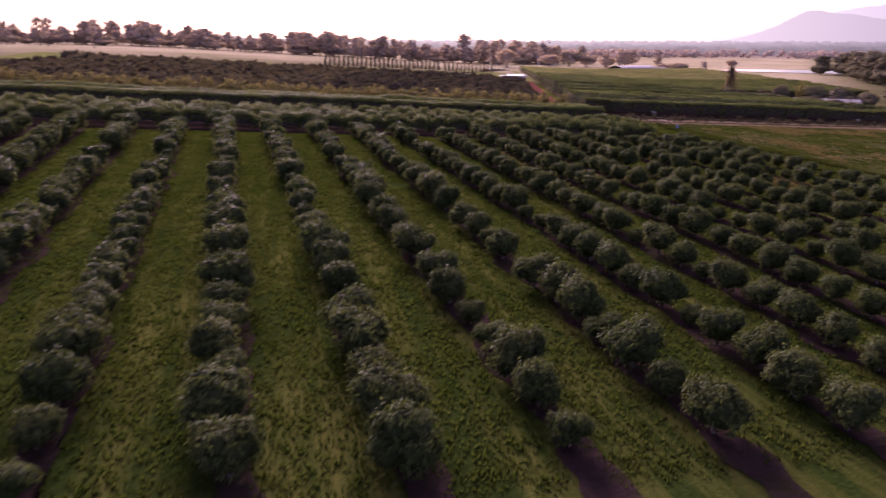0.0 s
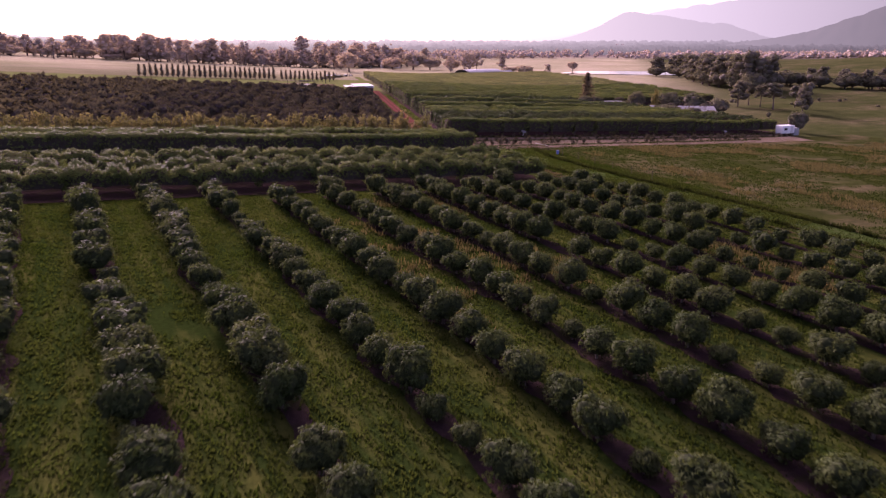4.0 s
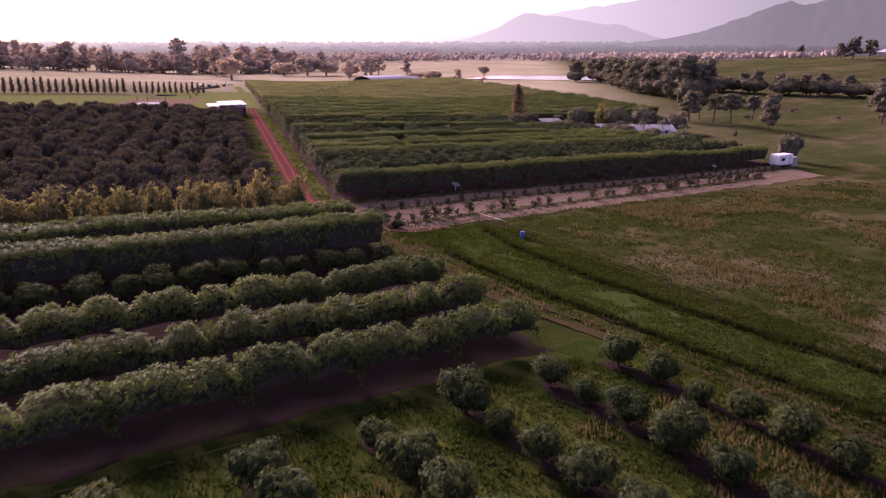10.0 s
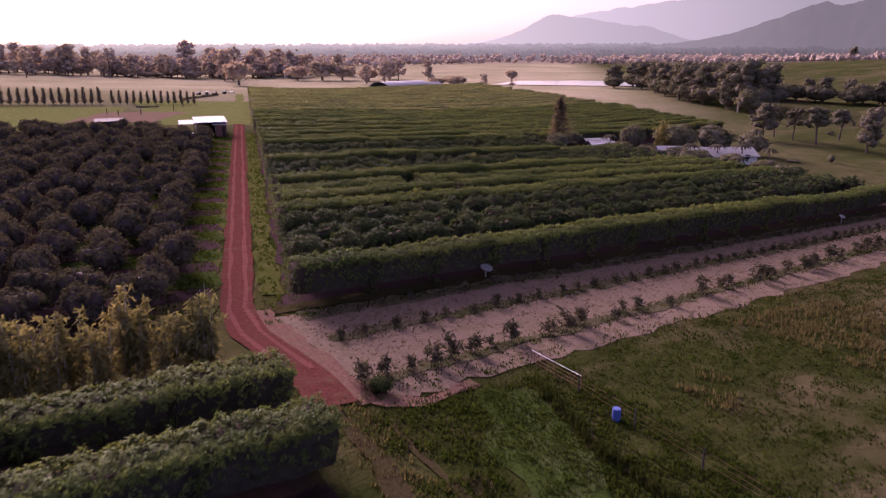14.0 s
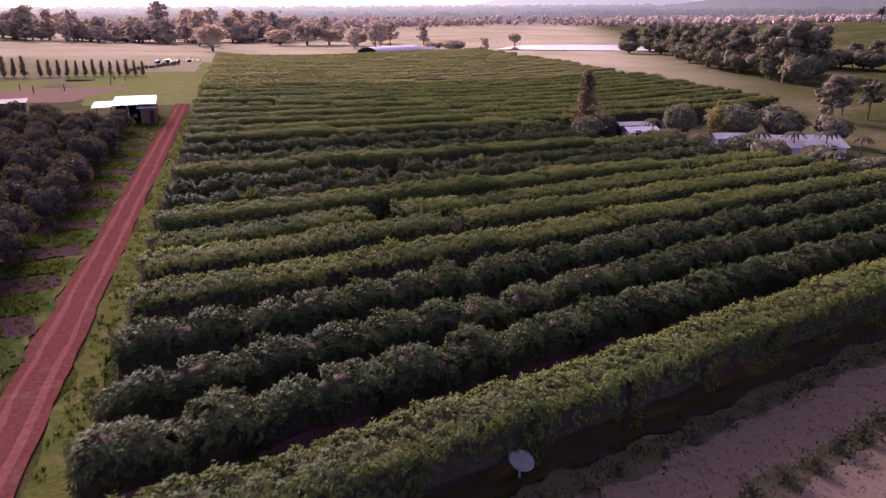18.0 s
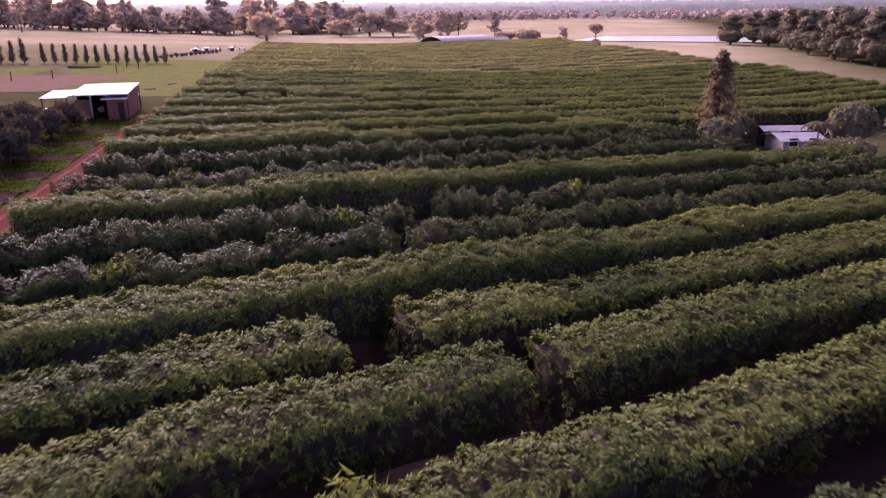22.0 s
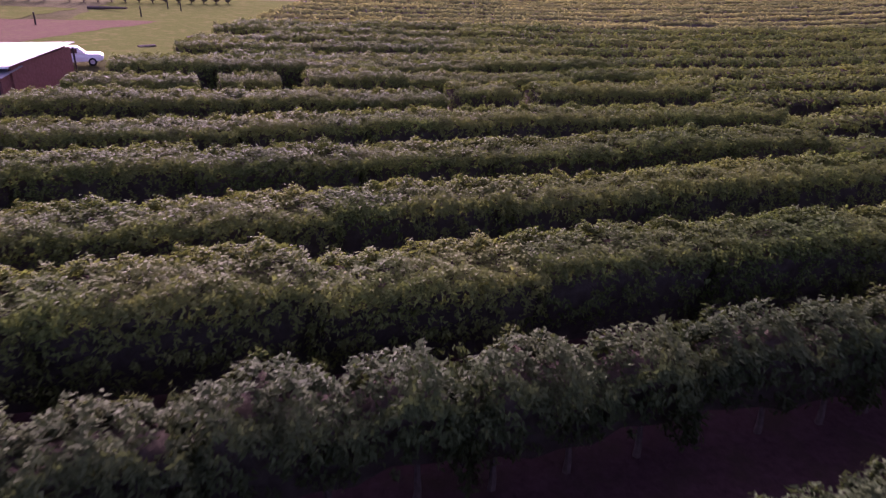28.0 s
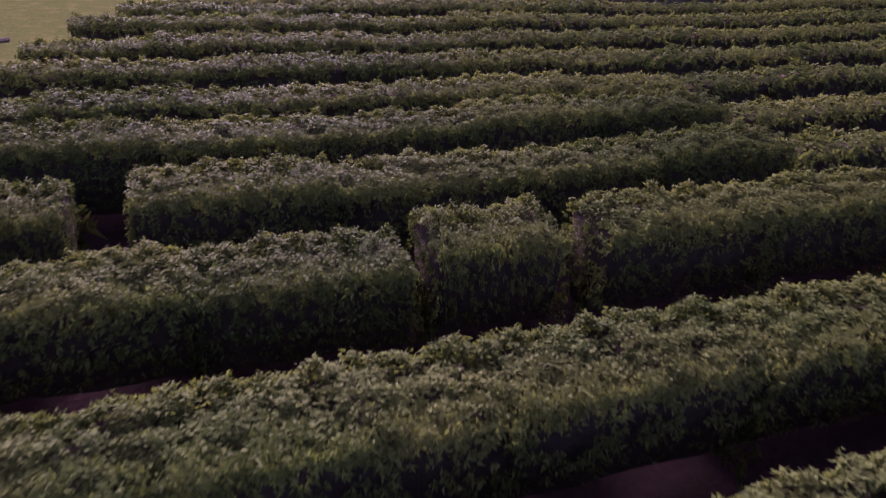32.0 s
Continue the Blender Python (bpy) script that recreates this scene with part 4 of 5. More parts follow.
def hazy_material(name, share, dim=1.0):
    """Distant land seen through much bright evening air: the haze is put in as surface emission, brightest towards the
    sun.
    """
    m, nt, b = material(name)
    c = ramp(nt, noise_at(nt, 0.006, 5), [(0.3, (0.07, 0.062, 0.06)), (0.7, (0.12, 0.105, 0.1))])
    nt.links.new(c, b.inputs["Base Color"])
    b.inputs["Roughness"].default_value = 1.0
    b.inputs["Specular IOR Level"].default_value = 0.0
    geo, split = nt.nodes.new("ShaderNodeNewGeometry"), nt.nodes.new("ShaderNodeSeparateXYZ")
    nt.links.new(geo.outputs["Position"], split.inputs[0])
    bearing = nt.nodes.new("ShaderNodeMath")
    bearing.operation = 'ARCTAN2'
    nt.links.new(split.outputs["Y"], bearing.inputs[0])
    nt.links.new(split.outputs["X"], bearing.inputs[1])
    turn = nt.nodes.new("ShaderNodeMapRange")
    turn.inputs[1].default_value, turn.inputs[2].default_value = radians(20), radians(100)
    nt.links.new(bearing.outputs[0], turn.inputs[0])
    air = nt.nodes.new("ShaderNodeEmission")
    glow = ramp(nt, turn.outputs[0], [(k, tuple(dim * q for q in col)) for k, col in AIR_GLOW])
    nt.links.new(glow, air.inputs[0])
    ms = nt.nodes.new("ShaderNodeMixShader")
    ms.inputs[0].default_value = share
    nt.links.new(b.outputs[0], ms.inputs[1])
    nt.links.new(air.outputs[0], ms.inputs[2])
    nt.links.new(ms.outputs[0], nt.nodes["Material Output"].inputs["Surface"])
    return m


# colour of the haze emission by bearing, from well right of the sun to under it
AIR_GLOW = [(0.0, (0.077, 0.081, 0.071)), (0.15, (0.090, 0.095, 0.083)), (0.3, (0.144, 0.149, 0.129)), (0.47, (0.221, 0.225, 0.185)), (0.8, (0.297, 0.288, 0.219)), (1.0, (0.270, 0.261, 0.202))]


def mountain(name, centre, distance, profile, mat, seed, label, rough=9.0, eye=23.0, depth=420):
    """A range at a distance: angles of height by bearing (degrees from +x towards +y), with folds down its front."""
    bear = np.linspace(profile[0][0], profile[-1][0], 220)
    crest = eye + distance * np.tan(np.radians(np.interp(bear, [p[0] for p in profile[::-1]], [p[1] for p in profile[::-1]])))
    crest = crest + np.array([noise.fractal(Vector((b * 0.9, seed, 0)), 0.8, 2.0, 4) for b in bear]) * rough * np.clip(crest / 60, 0, 1)
    v, rows = [], 9
    for j in range(rows):
        t = j / (rows - 1)
        for k, (b, h) in enumerate(zip(bear, crest)):
            r = distance - depth * (1 - t) + 38 * noise.noise(Vector((b * 1.2, t * 4.0, seed + 5.0)))
            z = h * t ** 1.2 * (1 + 0.16 * (1 - t) * noise.noise(Vector((b * 1.5, t * 3, seed))))
            v.append((centre[0] + math.cos(radians(b)) * r, centre[1] + math.sin(radians(b)) * r, z - 6 * (1 - t)))
    n = len(bear)
    f = [(j * n + k, j * n + k + 1, (j + 1) * n + k + 1, (j + 1) * n + k) for j in range(rows - 1) for k in range(n - 1)]
    ob = part(name, mesh_of(name, v, f, True), mat)
    tagged(ob, label, "mountain", kind="structure")


MOUNTAIN_CLOUDED = [(58.0, -0.4), (53.5, 0.3), (51.5, 0.75), (49.5, 1.4), (47.0, 2.05), (45.0, 2.35), (42.0, 2.75), (38.0, 3.2), (33.0, 3.4), (26.0, 3.2), (15.0, 2.6)]
MOUNTAIN_FAR = [(56.0, -0.3), (53.5, 0.22), (51.6, 0.72), (50.3, 1.42), (49.4, 1.85), (48.7, 2.16), (48.0, 2.05), (46.8, 1.9), (45.2, 1.7), (43.6, 1.35), (42.2, 1.3), (40.6, 0.9), (39.4, 0.45), (37.5, 0.1), (35.0, -0.2)]
MOUNTAIN_NEAR = [(42.0, -0.2), (39.5, 0.1), (37.6, 0.38), (35.7, 0.82), (33.9, 1.45), (32.4, 2.05), (31.2, 2.5), (30.3, 2.68), (29.4, 2.45), (28.6, 2.6), (27.6, 2.85), (25.0, 3.1), (21.0, 2.9), (16.0, 2.2), (9.0, 1.4)]
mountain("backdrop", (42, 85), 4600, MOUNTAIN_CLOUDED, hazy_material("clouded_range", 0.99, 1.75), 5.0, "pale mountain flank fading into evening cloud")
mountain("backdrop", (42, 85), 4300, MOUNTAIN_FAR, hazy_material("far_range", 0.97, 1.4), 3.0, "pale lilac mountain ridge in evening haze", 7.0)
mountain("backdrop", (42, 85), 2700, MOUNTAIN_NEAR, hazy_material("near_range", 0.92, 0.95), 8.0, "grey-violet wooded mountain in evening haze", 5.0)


def wooded_skyline(distance, height, share, dim, seed):
    """A long band of far woods across the plain, with an uneven canopy."""
    bear = np.linspace(2, 140, 1500)
    x, y = 60 + np.cos(np.radians(bear)) * distance, 120 + np.sin(np.radians(bear)) * distance
    lift = np.array([0.62 + 0.5 * noise.fractal(Vector((b * 0.35, seed, 0)), 0.9, 2.0, 3) + 0.34 * noise.fractal(Vector((b * 1150 / distance * 4.0, seed, 3)), 0.8, 2.0, 3) for b in bear * distance / 1150])
    z = land(x, y)
    v = []
    for back, up in ((-14, -2.0), (-9, 0.55), (0, 1.0), (40, 0.4)):
        r = distance + back
        v.append(np.c_[60 + np.cos(np.radians(bear)) * r, 120 + np.sin(np.radians(bear)) * r, z + (height * np.clip(lift, 0.15, 1.6) * up if up > 0 else up)])
    n = len(bear)
    f = [(j * n + k + 1, j * n + k, (j + 1) * n + k, (j + 1) * n + k + 1) for j in range(3) for k in range(n - 1)]
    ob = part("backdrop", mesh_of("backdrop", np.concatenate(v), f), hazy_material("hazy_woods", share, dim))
    tagged(ob, "hazy band of woods far out on the plain", "woods", kind="structure")


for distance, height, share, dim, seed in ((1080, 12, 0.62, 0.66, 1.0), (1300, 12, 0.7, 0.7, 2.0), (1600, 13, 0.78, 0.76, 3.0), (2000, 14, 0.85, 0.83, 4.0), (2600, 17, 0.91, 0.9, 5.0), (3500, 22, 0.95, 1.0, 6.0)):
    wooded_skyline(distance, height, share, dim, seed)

# pond
WATER, wnt, wb = material("pond_water")
wb.inputs["Base Color"].default_value = (0.05, 0.05, 0.05, 1)
wb.inputs["Roughness"].default_value = 0.06
wb.inputs["Specular IOR Level"].default_value = 1.0
wb.inputs["Metallic"].default_value = 0.0
bump(wnt, wb, noise_at(wnt, 0.8, 2), 0.04, 0.05)


def pond():
    ring = [(296, 428), (325, 398), (352, 368), (372, 352), (392, 372), (388, 412), (362, 436), (336, 450)]
    pts = []
    for a, b in zip(ring, ring[1:] + ring[:1]):
        for k in range(6):
            t = k / 6
            pts.append((a[0] + (b[0] - a[0]) * t + RNG.normal(0, 0.8), a[1] + (b[1] - a[1]) * t + RNG.normal(0, 0.8)))
    z = max(ground_at(*p) for p in pts) + 0.12
    ob = part("water", mesh_of("water", [(x, y, z) for x, y in pts], [list(range(len(pts)))]), WATER)
    tagged(ob, "still farm pond mirroring the white sky", "pond", kind="structure")
    for x, y in ((352, 388), (362, 392), (374, 384), (330, 410)):
        post = tagged(new("pond_post"), "thin dead stump standing in the pond", "stump", "pond stumps")
        part("stem", mesh_of("pond_post", *tube([(0, 0, -0.4), (0.1, 0, 1.8)], [0.14, 0.06], 5)), BARK, post)
        post.location = (x, y, z)


pond()

# ---- buildings ----
TIN = plain_material("white_tin_roof", (0.2, 0.2, 0.205), (0.28, 0.28, 0.285), 0.8, 0.65, 0.0, 0.1)
GREY_TIN = plain_material("grey_tin", (0.2, 0.2, 0.21), (0.3, 0.3, 0.31), 0.8, 0.5, 0.2, 0.1)
BRICK = plain_material("red_brick", (0.15, 0.07, 0.055), (0.23, 0.11, 0.09), 5.0, 0.85)
WALL = plain_material("pale_wall", (0.5, 0.49, 0.48), (0.6, 0.58, 0.57), 1.2, 0.8, 0.0, 0.1)
DARK = plain_material("dark_timber", (0.025, 0.022, 0.022), (0.05, 0.045, 0.042), 3.0, 0.8)
STEEL = plain_material("galvanised_steel", (0.35, 0.35, 0.36), (0.5, 0.5, 0.5), 6.0, 0.5, 0.6, 0.1)
PAINT = plain_material("white_paint", (0.62, 0.62, 0.63), (0.72, 0.72, 0.72), 1.0, 0.3, 0.0, 0.0)
RUBBER = plain_material("rubber", (0.015, 0.015, 0.015), (0.03, 0.03, 0.03), 5.0, 0.9)
DARK_GLASS = plain_material("dark_glass", (0.012, 0.014, 0.016), (0.02, 0.022, 0.025), 1.0, 0.08, 0.0, 0.0)
BLUE = plain_material("blue_plastic", (0.03, 0.06, 0.22), (0.05, 0.09, 0.3), 2.0, 0.5)
CONCRETE = plain_material("weathered_concrete", (0.17, 0.155, 0.15), (0.27, 0.25, 0.24), 2.5, 0.9)
RUST = plain_material("rusty_iron", (0.09, 0.05, 0.035), (0.17, 0.09, 0.06), 4.0, 0.9)


def box(x0, x1, y0, y1, z0, z1, bevel=0.0, tilt=(0, 0)):
    """A bevelled block; tilt lifts the top and the foot with x and y."""
    bm = bmesh.new()
    bmesh.ops.create_cube(bm, size=1.0)
    for w in bm.verts:
        w.co = Vector(((x0 + x1) / 2 + w.co.x * (x1 - x0), (y0 + y1) / 2 + w.co.y * (y1 - y0), (z0 + z1) / 2 + w.co.z * (z1 - z0)))
        w.co.z += tilt[0] * (w.co.x - x0) + tilt[1] * (w.co.y - y0)
    if bevel:
        bmesh.ops.bevel(bm, geom=bm.edges[:], offset=bevel, segments=2, affect='EDGES')
    me = bpy.data.meshes.new("block")
    bm.to_mesh(me)
    bm.free()
    return me


def tin_sheet(w, d, z0, z1, waves=0.16, thick=0.04):
    """A corrugated roof sheet that rises from z0 at y = 0 to z1 at y = d."""
    n = int(w / waves) * 2
    v, f = [], []
    for k in range(n + 1):
        x, dz = w * k / n, 0.02 * (k % 2)
        for y, z in ((0, z0), (d, z1)):
            v += [(x, y, z + dz), (x, y, z + dz - thick)]
    for k in range(n):
        a, b = 4 * k, 4 * k + 4
        f += [[a, b, b + 2, a + 2], [a + 1, a + 3, b + 3, b + 1], [a, a + 1, b + 1, b], [a + 2, b + 2, b + 3, a + 3]]
    f += [[0, 2, 3, 1], [4 * n, 4 * n + 1, 4 * n + 3, 4 * n + 2]]
    return mesh_of("tin_sheet", v, f)


def at(ob, x, y, turn=0.0, z=0.0):
    ob.matrix_basis = Matrix.Translation((x, y, ground_at(x, y) + z)) @ Matrix.Rotation(radians(turn), 4, 'Z')
    return ob


def machinery_shed():
    shed = tagged(new("farm_shed"), "red brick farm shed with a white tin roof and open bays", "shed")
    w, d = 6.6, 10.6
    roof = part("roof", tin_sheet(w, d, 2.75, 2.98), TIN, shed)
    roof.location = (-0.3, -0.3, 0)
    side = part("awning", tin_sheet(2.9, 6.8, 2.55, 2.75), TIN, shed, "white tin awning beside the shed")
    side.location = (-3.25, -0.9, 0)
    part("wall", box(5.85, 6.05, 0.4, 9.9, -0.4, 2.68), BRICK, shed, "red brick side wall")
    part("wall", box(0.05, 0.2, 2.6, 9.9, -0.4, 2.68), DARK, shed)
    part("wall", box(0.2, 5.85, 9.75, 9.9, -0.4, 2.68), BRICK, shed)
    room = part("store_room", box(3.9, 5.9, -0.9, 1.6, -0.4, 2.15, 0.02), BRICK, shed, "small red brick store room")
    part("door", box(5.1, 5.75, -0.96, -0.9, -0.3, 1.8, 0.01), DARK, room)
    cover = part("lean_to_roof", tin_sheet(2.9, 3.0, 2.2, 2.5), GREY_TIN, shed)
    cover.location = (3.3, -1.3, 0)
    for x in (0.1, 1.95, 3.8):
        part("post", box(x, x + 0.12, 0.0, 0.12, -0.4, 2.75, 0.01), STEEL, shed)
    for x, y in ((-3.1, -0.75), (-3.1, 5.6), (-0.45, -0.75), (6.1, 10.0)):
        part("post", box(x, x + 0.12, y, y + 0.12, -0.4, 2.6, 0.01), DARK, shed)
    part("gutter", box(-0.3, 6.3, -0.42, -0.32, 2.62, 2.74, 0.02), PAINT, shed)
    part("front_panel", box(0.25, 1.85, 0.35, 0.47, -0.4, 2.1), BRICK, shed, "weathered red front panel")
    part("partition", box(1.9, 2.0, 1.0, 9.7, -0.4, 2.6), DARK, shed)
    at(shed, 91.6, 253.4, -13)
    tractor = tagged(new("tractor"), "old red tractor parked inside the shed", "tractor")
    part("bonnet", box(-0.35, 0.35, -1.5, 0.1, 0.75, 1.35, 0.06), BRICK, tractor)
    part("seat", box(-0.3, 0.3, 0.5, 0.95, 0.95, 1.4, 0.06), RUBBER, tractor)
    for x in (-0.75, 0.5):
        wheel(tractor, x, 0.75, 0.68, 0.68, 0.3)
        wheel(tractor, x + 0.06, -1.2, 0.4, 0.4, 0.2)
    at(tractor, 94.9, 254.6, -13)
    rail = tagged(new("rail_pile"), "pale timber rail lying before the shed", "timber")
    part("rail", box(-1.7, 1.7, -0.08, 0.08, 0.0, 0.14, 0.02), WALL, rail)
    at(rail, 91.3, 251.2, 28, 0.05)


def disc(r, w, sides=18, dish=0.0):
    """A wheel-like drum along x."""
    v, f = [], []
    for x, rr in ((0, r * 0.86), (w * 0.2, r), (w * 0.8, r), (w, r * 0.86)):
        for k in range(sides):
            a = 2 * math.pi * k / sides
            v.append((x, math.cos(a) * rr, math.sin(a) * rr))
    for j in range(3):
        for k in range(sides):
            f.append([j * sides + k, (j + 1) * sides + k, (j + 1) * sides + (k + 1) % sides, j * sides + (k + 1) % sides])
    f += [list(range(sides)), list(range(3 * sides, 4 * sides))[::-1]]
    return mesh_of("drum", v, f)


def wheel(parent, x, y, z, r, w):
    hub = part("wheel", disc(r * 0.6, w + 0.03), STEEL, parent, "grey steel wheel")
    hub.location = (x - 0.015, y, z)
    part("tyre", disc(r, w), RUBBER, hub, "black rubber tyre").location = (0.015, 0, 0)


def loft(rings):
    """A closed body through rings of (y, [(x, z) ...]) sections."""
    n = len(rings[0][1])
    v = [(x, y, z) for y, ring in rings for x, z in ring]
    f = [[j * n + k, j * n + (k + 1) % n, (j + 1) * n + (k + 1) % n, (j + 1) * n + k] for j in range(len(rings) - 1) for k in range(n)]
    f += [list(range(n))[::-1], [(len(rings) - 1) * n + k for k in range(n)]]
    me = mesh_of("shell", v, f)
    bm = bmesh.new()
    bm.from_mesh(me)
    bmesh.ops.recalc_face_normals(bm, faces=bm.faces[:])
    bmesh.ops.bevel(bm, geom=bm.edges[:], offset=0.025, segments=1, affect='EDGES')
    bm.to_mesh(me)
    bm.free()
    return me


def section(w, z0, z1, top):
    return [(-w, z0), (w, z0), (w, z1 * 0.55 + z0 * 0.45), (top, z1), (-top, z1), (-w, z1 * 0.55 + z0 * 0.45)]


def ute():
    car = tagged(new("pickup_truck"), "white tray-back pickup parked beside the shed", "pickup")
    part("body", loft([(-2.5, section(0.8, 0.5, 0.85, 0.7)), (-2.2, section(0.86, 0.4, 1.0, 0.78)), (-1.0, section(0.88, 0.4, 1.08, 0.8)), (0.55, section(0.88, 0.4, 1.08, 0.8))]), PAINT, car)
    cabin = part("cabin", loft([(-1.15, section(0.84, 1.0, 1.1, 0.78)), (-0.45, section(0.82, 1.0, 1.68, 0.66)), (0.4, section(0.82, 1.0, 1.7, 0.68)), (0.55, section(0.84, 1.0, 1.5, 0.72))]), PAINT, car)
    part("windscreen", loft([(-1.13, [(-0.7, 1.1), (0.7, 1.1), (0.72, 1.12), (-0.72, 1.12)]), (-0.52, [(-0.6, 1.62), (0.6, 1.62), (0.6, 1.66), (-0.6, 1.66)])]), DARK_GLASS, cabin)
    for s in (-1, 1):
        part("side_window", box(s * 0.79 - 0.05, s * 0.79 + 0.05, -0.5, 0.35, 1.15, 1.55, 0.02), DARK_GLASS, cabin)
        part("headlight", box(s * 0.62 - 0.12, s * 0.62 + 0.12, -2.53, -2.44, 0.68, 0.82, 0.02), STEEL, car)
    tray = part("tray", box(-0.92, 0.92, 0.7, 2.75, 0.78, 0.88, 0.01), STEEL, car, "grey metal tray")
    for x0, x1, y0, y1 in ((-0.94, -0.9, 0.7, 2.75), (0.9, 0.94, 0.7, 2.75), (-0.94, 0.94, 2.73, 2.77), (-0.94, 0.94, 0.68, 0.72)):
        part("tray_side", box(x0, x1, y0, y1, 0.88, 1.12, 0.005), PAINT, tray)
    part("chassis", box(-0.45, 0.45, 0.5, 2.6, 0.42, 0.78, 0.02), RUBBER, car)
    for x in (-0.9, 0.66):
        wheel(car, x, -1.6, 0.36, 0.36, 0.24)
        wheel(car, x, 1.6, 0.36, 0.36, 0.24)
    return at(car, 98.2, 271.0, 95)


def small_car():
    car = tagged(new("car"), "white hatchback half hidden by grove trees", "car")
    part("body", loft([(-2.0, section(0.75, 0.35, 0.75, 0.65)), (-1.6, section(0.84, 0.3, 0.9, 0.76)), (1.5, section(0.84, 0.3, 0.95, 0.78)), (1.95, section(0.78, 0.35, 0.85, 0.7))]), PAINT, car)
    cabin = part("cabin", loft([(-1.0, section(0.78, 0.85, 0.95, 0.72)), (-0.3, section(0.76, 0.85, 1.45, 0.58)), (1.0, section(0.76, 0.85, 1.45, 0.58)), (1.75, section(0.78, 0.85, 0.98, 0.7))]), PAINT, car)
    part("windscreen", loft([(-0.98, [(-0.66, 0.98), (0.66, 0.98), (0.66, 1.0), (-0.66, 1.0)]), (-0.36, [(-0.54, 1.4), (0.54, 1.4), (0.54, 1.44), (-0.54, 1.44)])]), DARK_GLASS, cabin)
    for s in (-1, 1):
        part("side_window", box(s * 0.72 - 0.05, s * 0.72 + 0.05, -0.3, 1.1, 1.0, 1.36, 0.02), DARK_GLASS, cabin)
    for x in (-0.85, 0.65):
        wheel(car, x, -1.3, 0.31, 0.31, 0.2)
        wheel(car, x, 1.25, 0.31, 0.31, 0.2)
    return at(car, 88.8, 251.2, 110)


machinery_shed()
ute()
small_car()


def gable_house(x, y, turn, w, d, h, rise, label, wall=WALL, roof=TIN, windows=3):
    house = tagged(new("farmhouse"), label, "house", "farm buildings")
    part("wall", box(-w / 2, w / 2, -d / 2, d / 2, -0.8, h), wall, house)
    over = 0.5
    for s in (-1, 1):
        sheet = part("roof", tin_sheet(w + 2 * over, d / 2 + over, h - over * rise / (d / 2), h + rise, 0.4), roof, house)
        sheet.matrix_basis = Matrix.Translation((-w / 2 - over, -(d / 2 + over), 0.05))
        if s < 0:
            sheet.matrix_basis = Matrix.Translation((w / 2 + over, d / 2 + over, 0.05)) @ Matrix.Rotation(math.pi, 4, 'Z')
    for s in (-1, 1):
        v = [(s * w / 2, -d / 2, h - 0.01), (s * w / 2, d / 2, h - 0.01), (s * w / 2, 0, h + rise - 0.03), (s * (w / 2 - 0.15), -d / 2, h - 0.01), (s * (w / 2 - 0.15), d / 2, h - 0.01), (s * (w / 2 - 0.15), 0, h + rise - 0.03)]
        part("gable", mesh_of("gable", v, [[0, 1, 2], [5, 4, 3], [0, 3, 4, 1], [1, 4, 5, 2], [2, 5, 3, 0]]), wall, house)
    for k in range(windows):
        xx = -w / 2 + w * (k + 0.5) / windows
        win = part("window", box(xx - 0.6, xx + 0.6, -d / 2 - 0.05, -d / 2 + 0.02, 0.9, 2.0, 0.01), PAINT, house)
        part("pane", box(xx - 0.52, xx + 0.52, -d / 2 - 0.07, -d / 2 - 0.045, 0.98, 1.92), DARK_GLASS, win)
    return at(house, x, y, turn)


gable_house(183.5, 195.0, -33, 12.5, 8.0, 1.7, 1.2, "white farmhouse with a pale tin roof among palms")
gable_house(168.6, 214.5, -25, 4.8, 4.4, 1.7, 0.5, "low grey outbuilding with a tin roof", wall=GREY_TIN, roof=GREY_TIN, windows=2)
gable_house(170.2, 217.6, -25, 5.0, 2.2, 2.2, 0.3, "narrow annex with a white roof behind the outbuilding", wall=DARK, windows=2)
gable_house(177.0, 203.0, -33, 4.5, 3.4, 1.9, 0.5, "small grey shed among garden trees", wall=GREY_TIN, roof=GREY_TIN, windows=1)
gable_house(232.0, 599.0, -15, 9.0, 7.0, 3.2, 1.6, "distant white farmhouse with a bright roof")
gable_house(243.5, 576.0, -15, 15.0, 8.0, 3.4, 2.2, "distant white farmhouse with a gabled roof")
gable_house(690.0, 360.0, 60, 30.0, 12.0, 4.0, 2.5, "long low homestead on the hilltop", wall=DARK, roof=GREY_TIN)


def caravan():
    van = tagged(new("site_caravan"), "white boxy caravan with a small lean-to", "caravan")
    part("body", box(-2.1, 2.1, -1.15, 1.15, 0.5, 2.5, 0.12), PAINT, van)
    part("lean_to", box(2.15, 3.9, -0.9, 0.9, -0.1, 1.75, 0.04), GREY_TIN, van, "grey tin lean-to")
    part("door", box(0.7, 1.4, -1.18, -1.13, 0.6, 2.2, 0.01), WALL, van)
    win = part("window", box(-1.5, -0.4, -1.19, -1.13, 1.3, 1.95, 0.01), STEEL, van)
    part("pane", box(-1.42, -0.48, -1.205, -1.185, 1.36, 1.89), DARK_GLASS, win)
    for x in (-0.9, 0.6):
        w = part("wheel", disc(0.32, 0.2), RUBBER, van)
        w.matrix_basis = Matrix.Translation((x, -1.0, 0.32)) @ Matrix.Rotation(radians(90), 4, 'Z')
    part("drawbar", box(-3.2, -2.1, -0.06, 0.06, 0.45, 0.55, 0.01), STEEL, van)
    at(van, 168.3, 148.4, -6)


caravan()


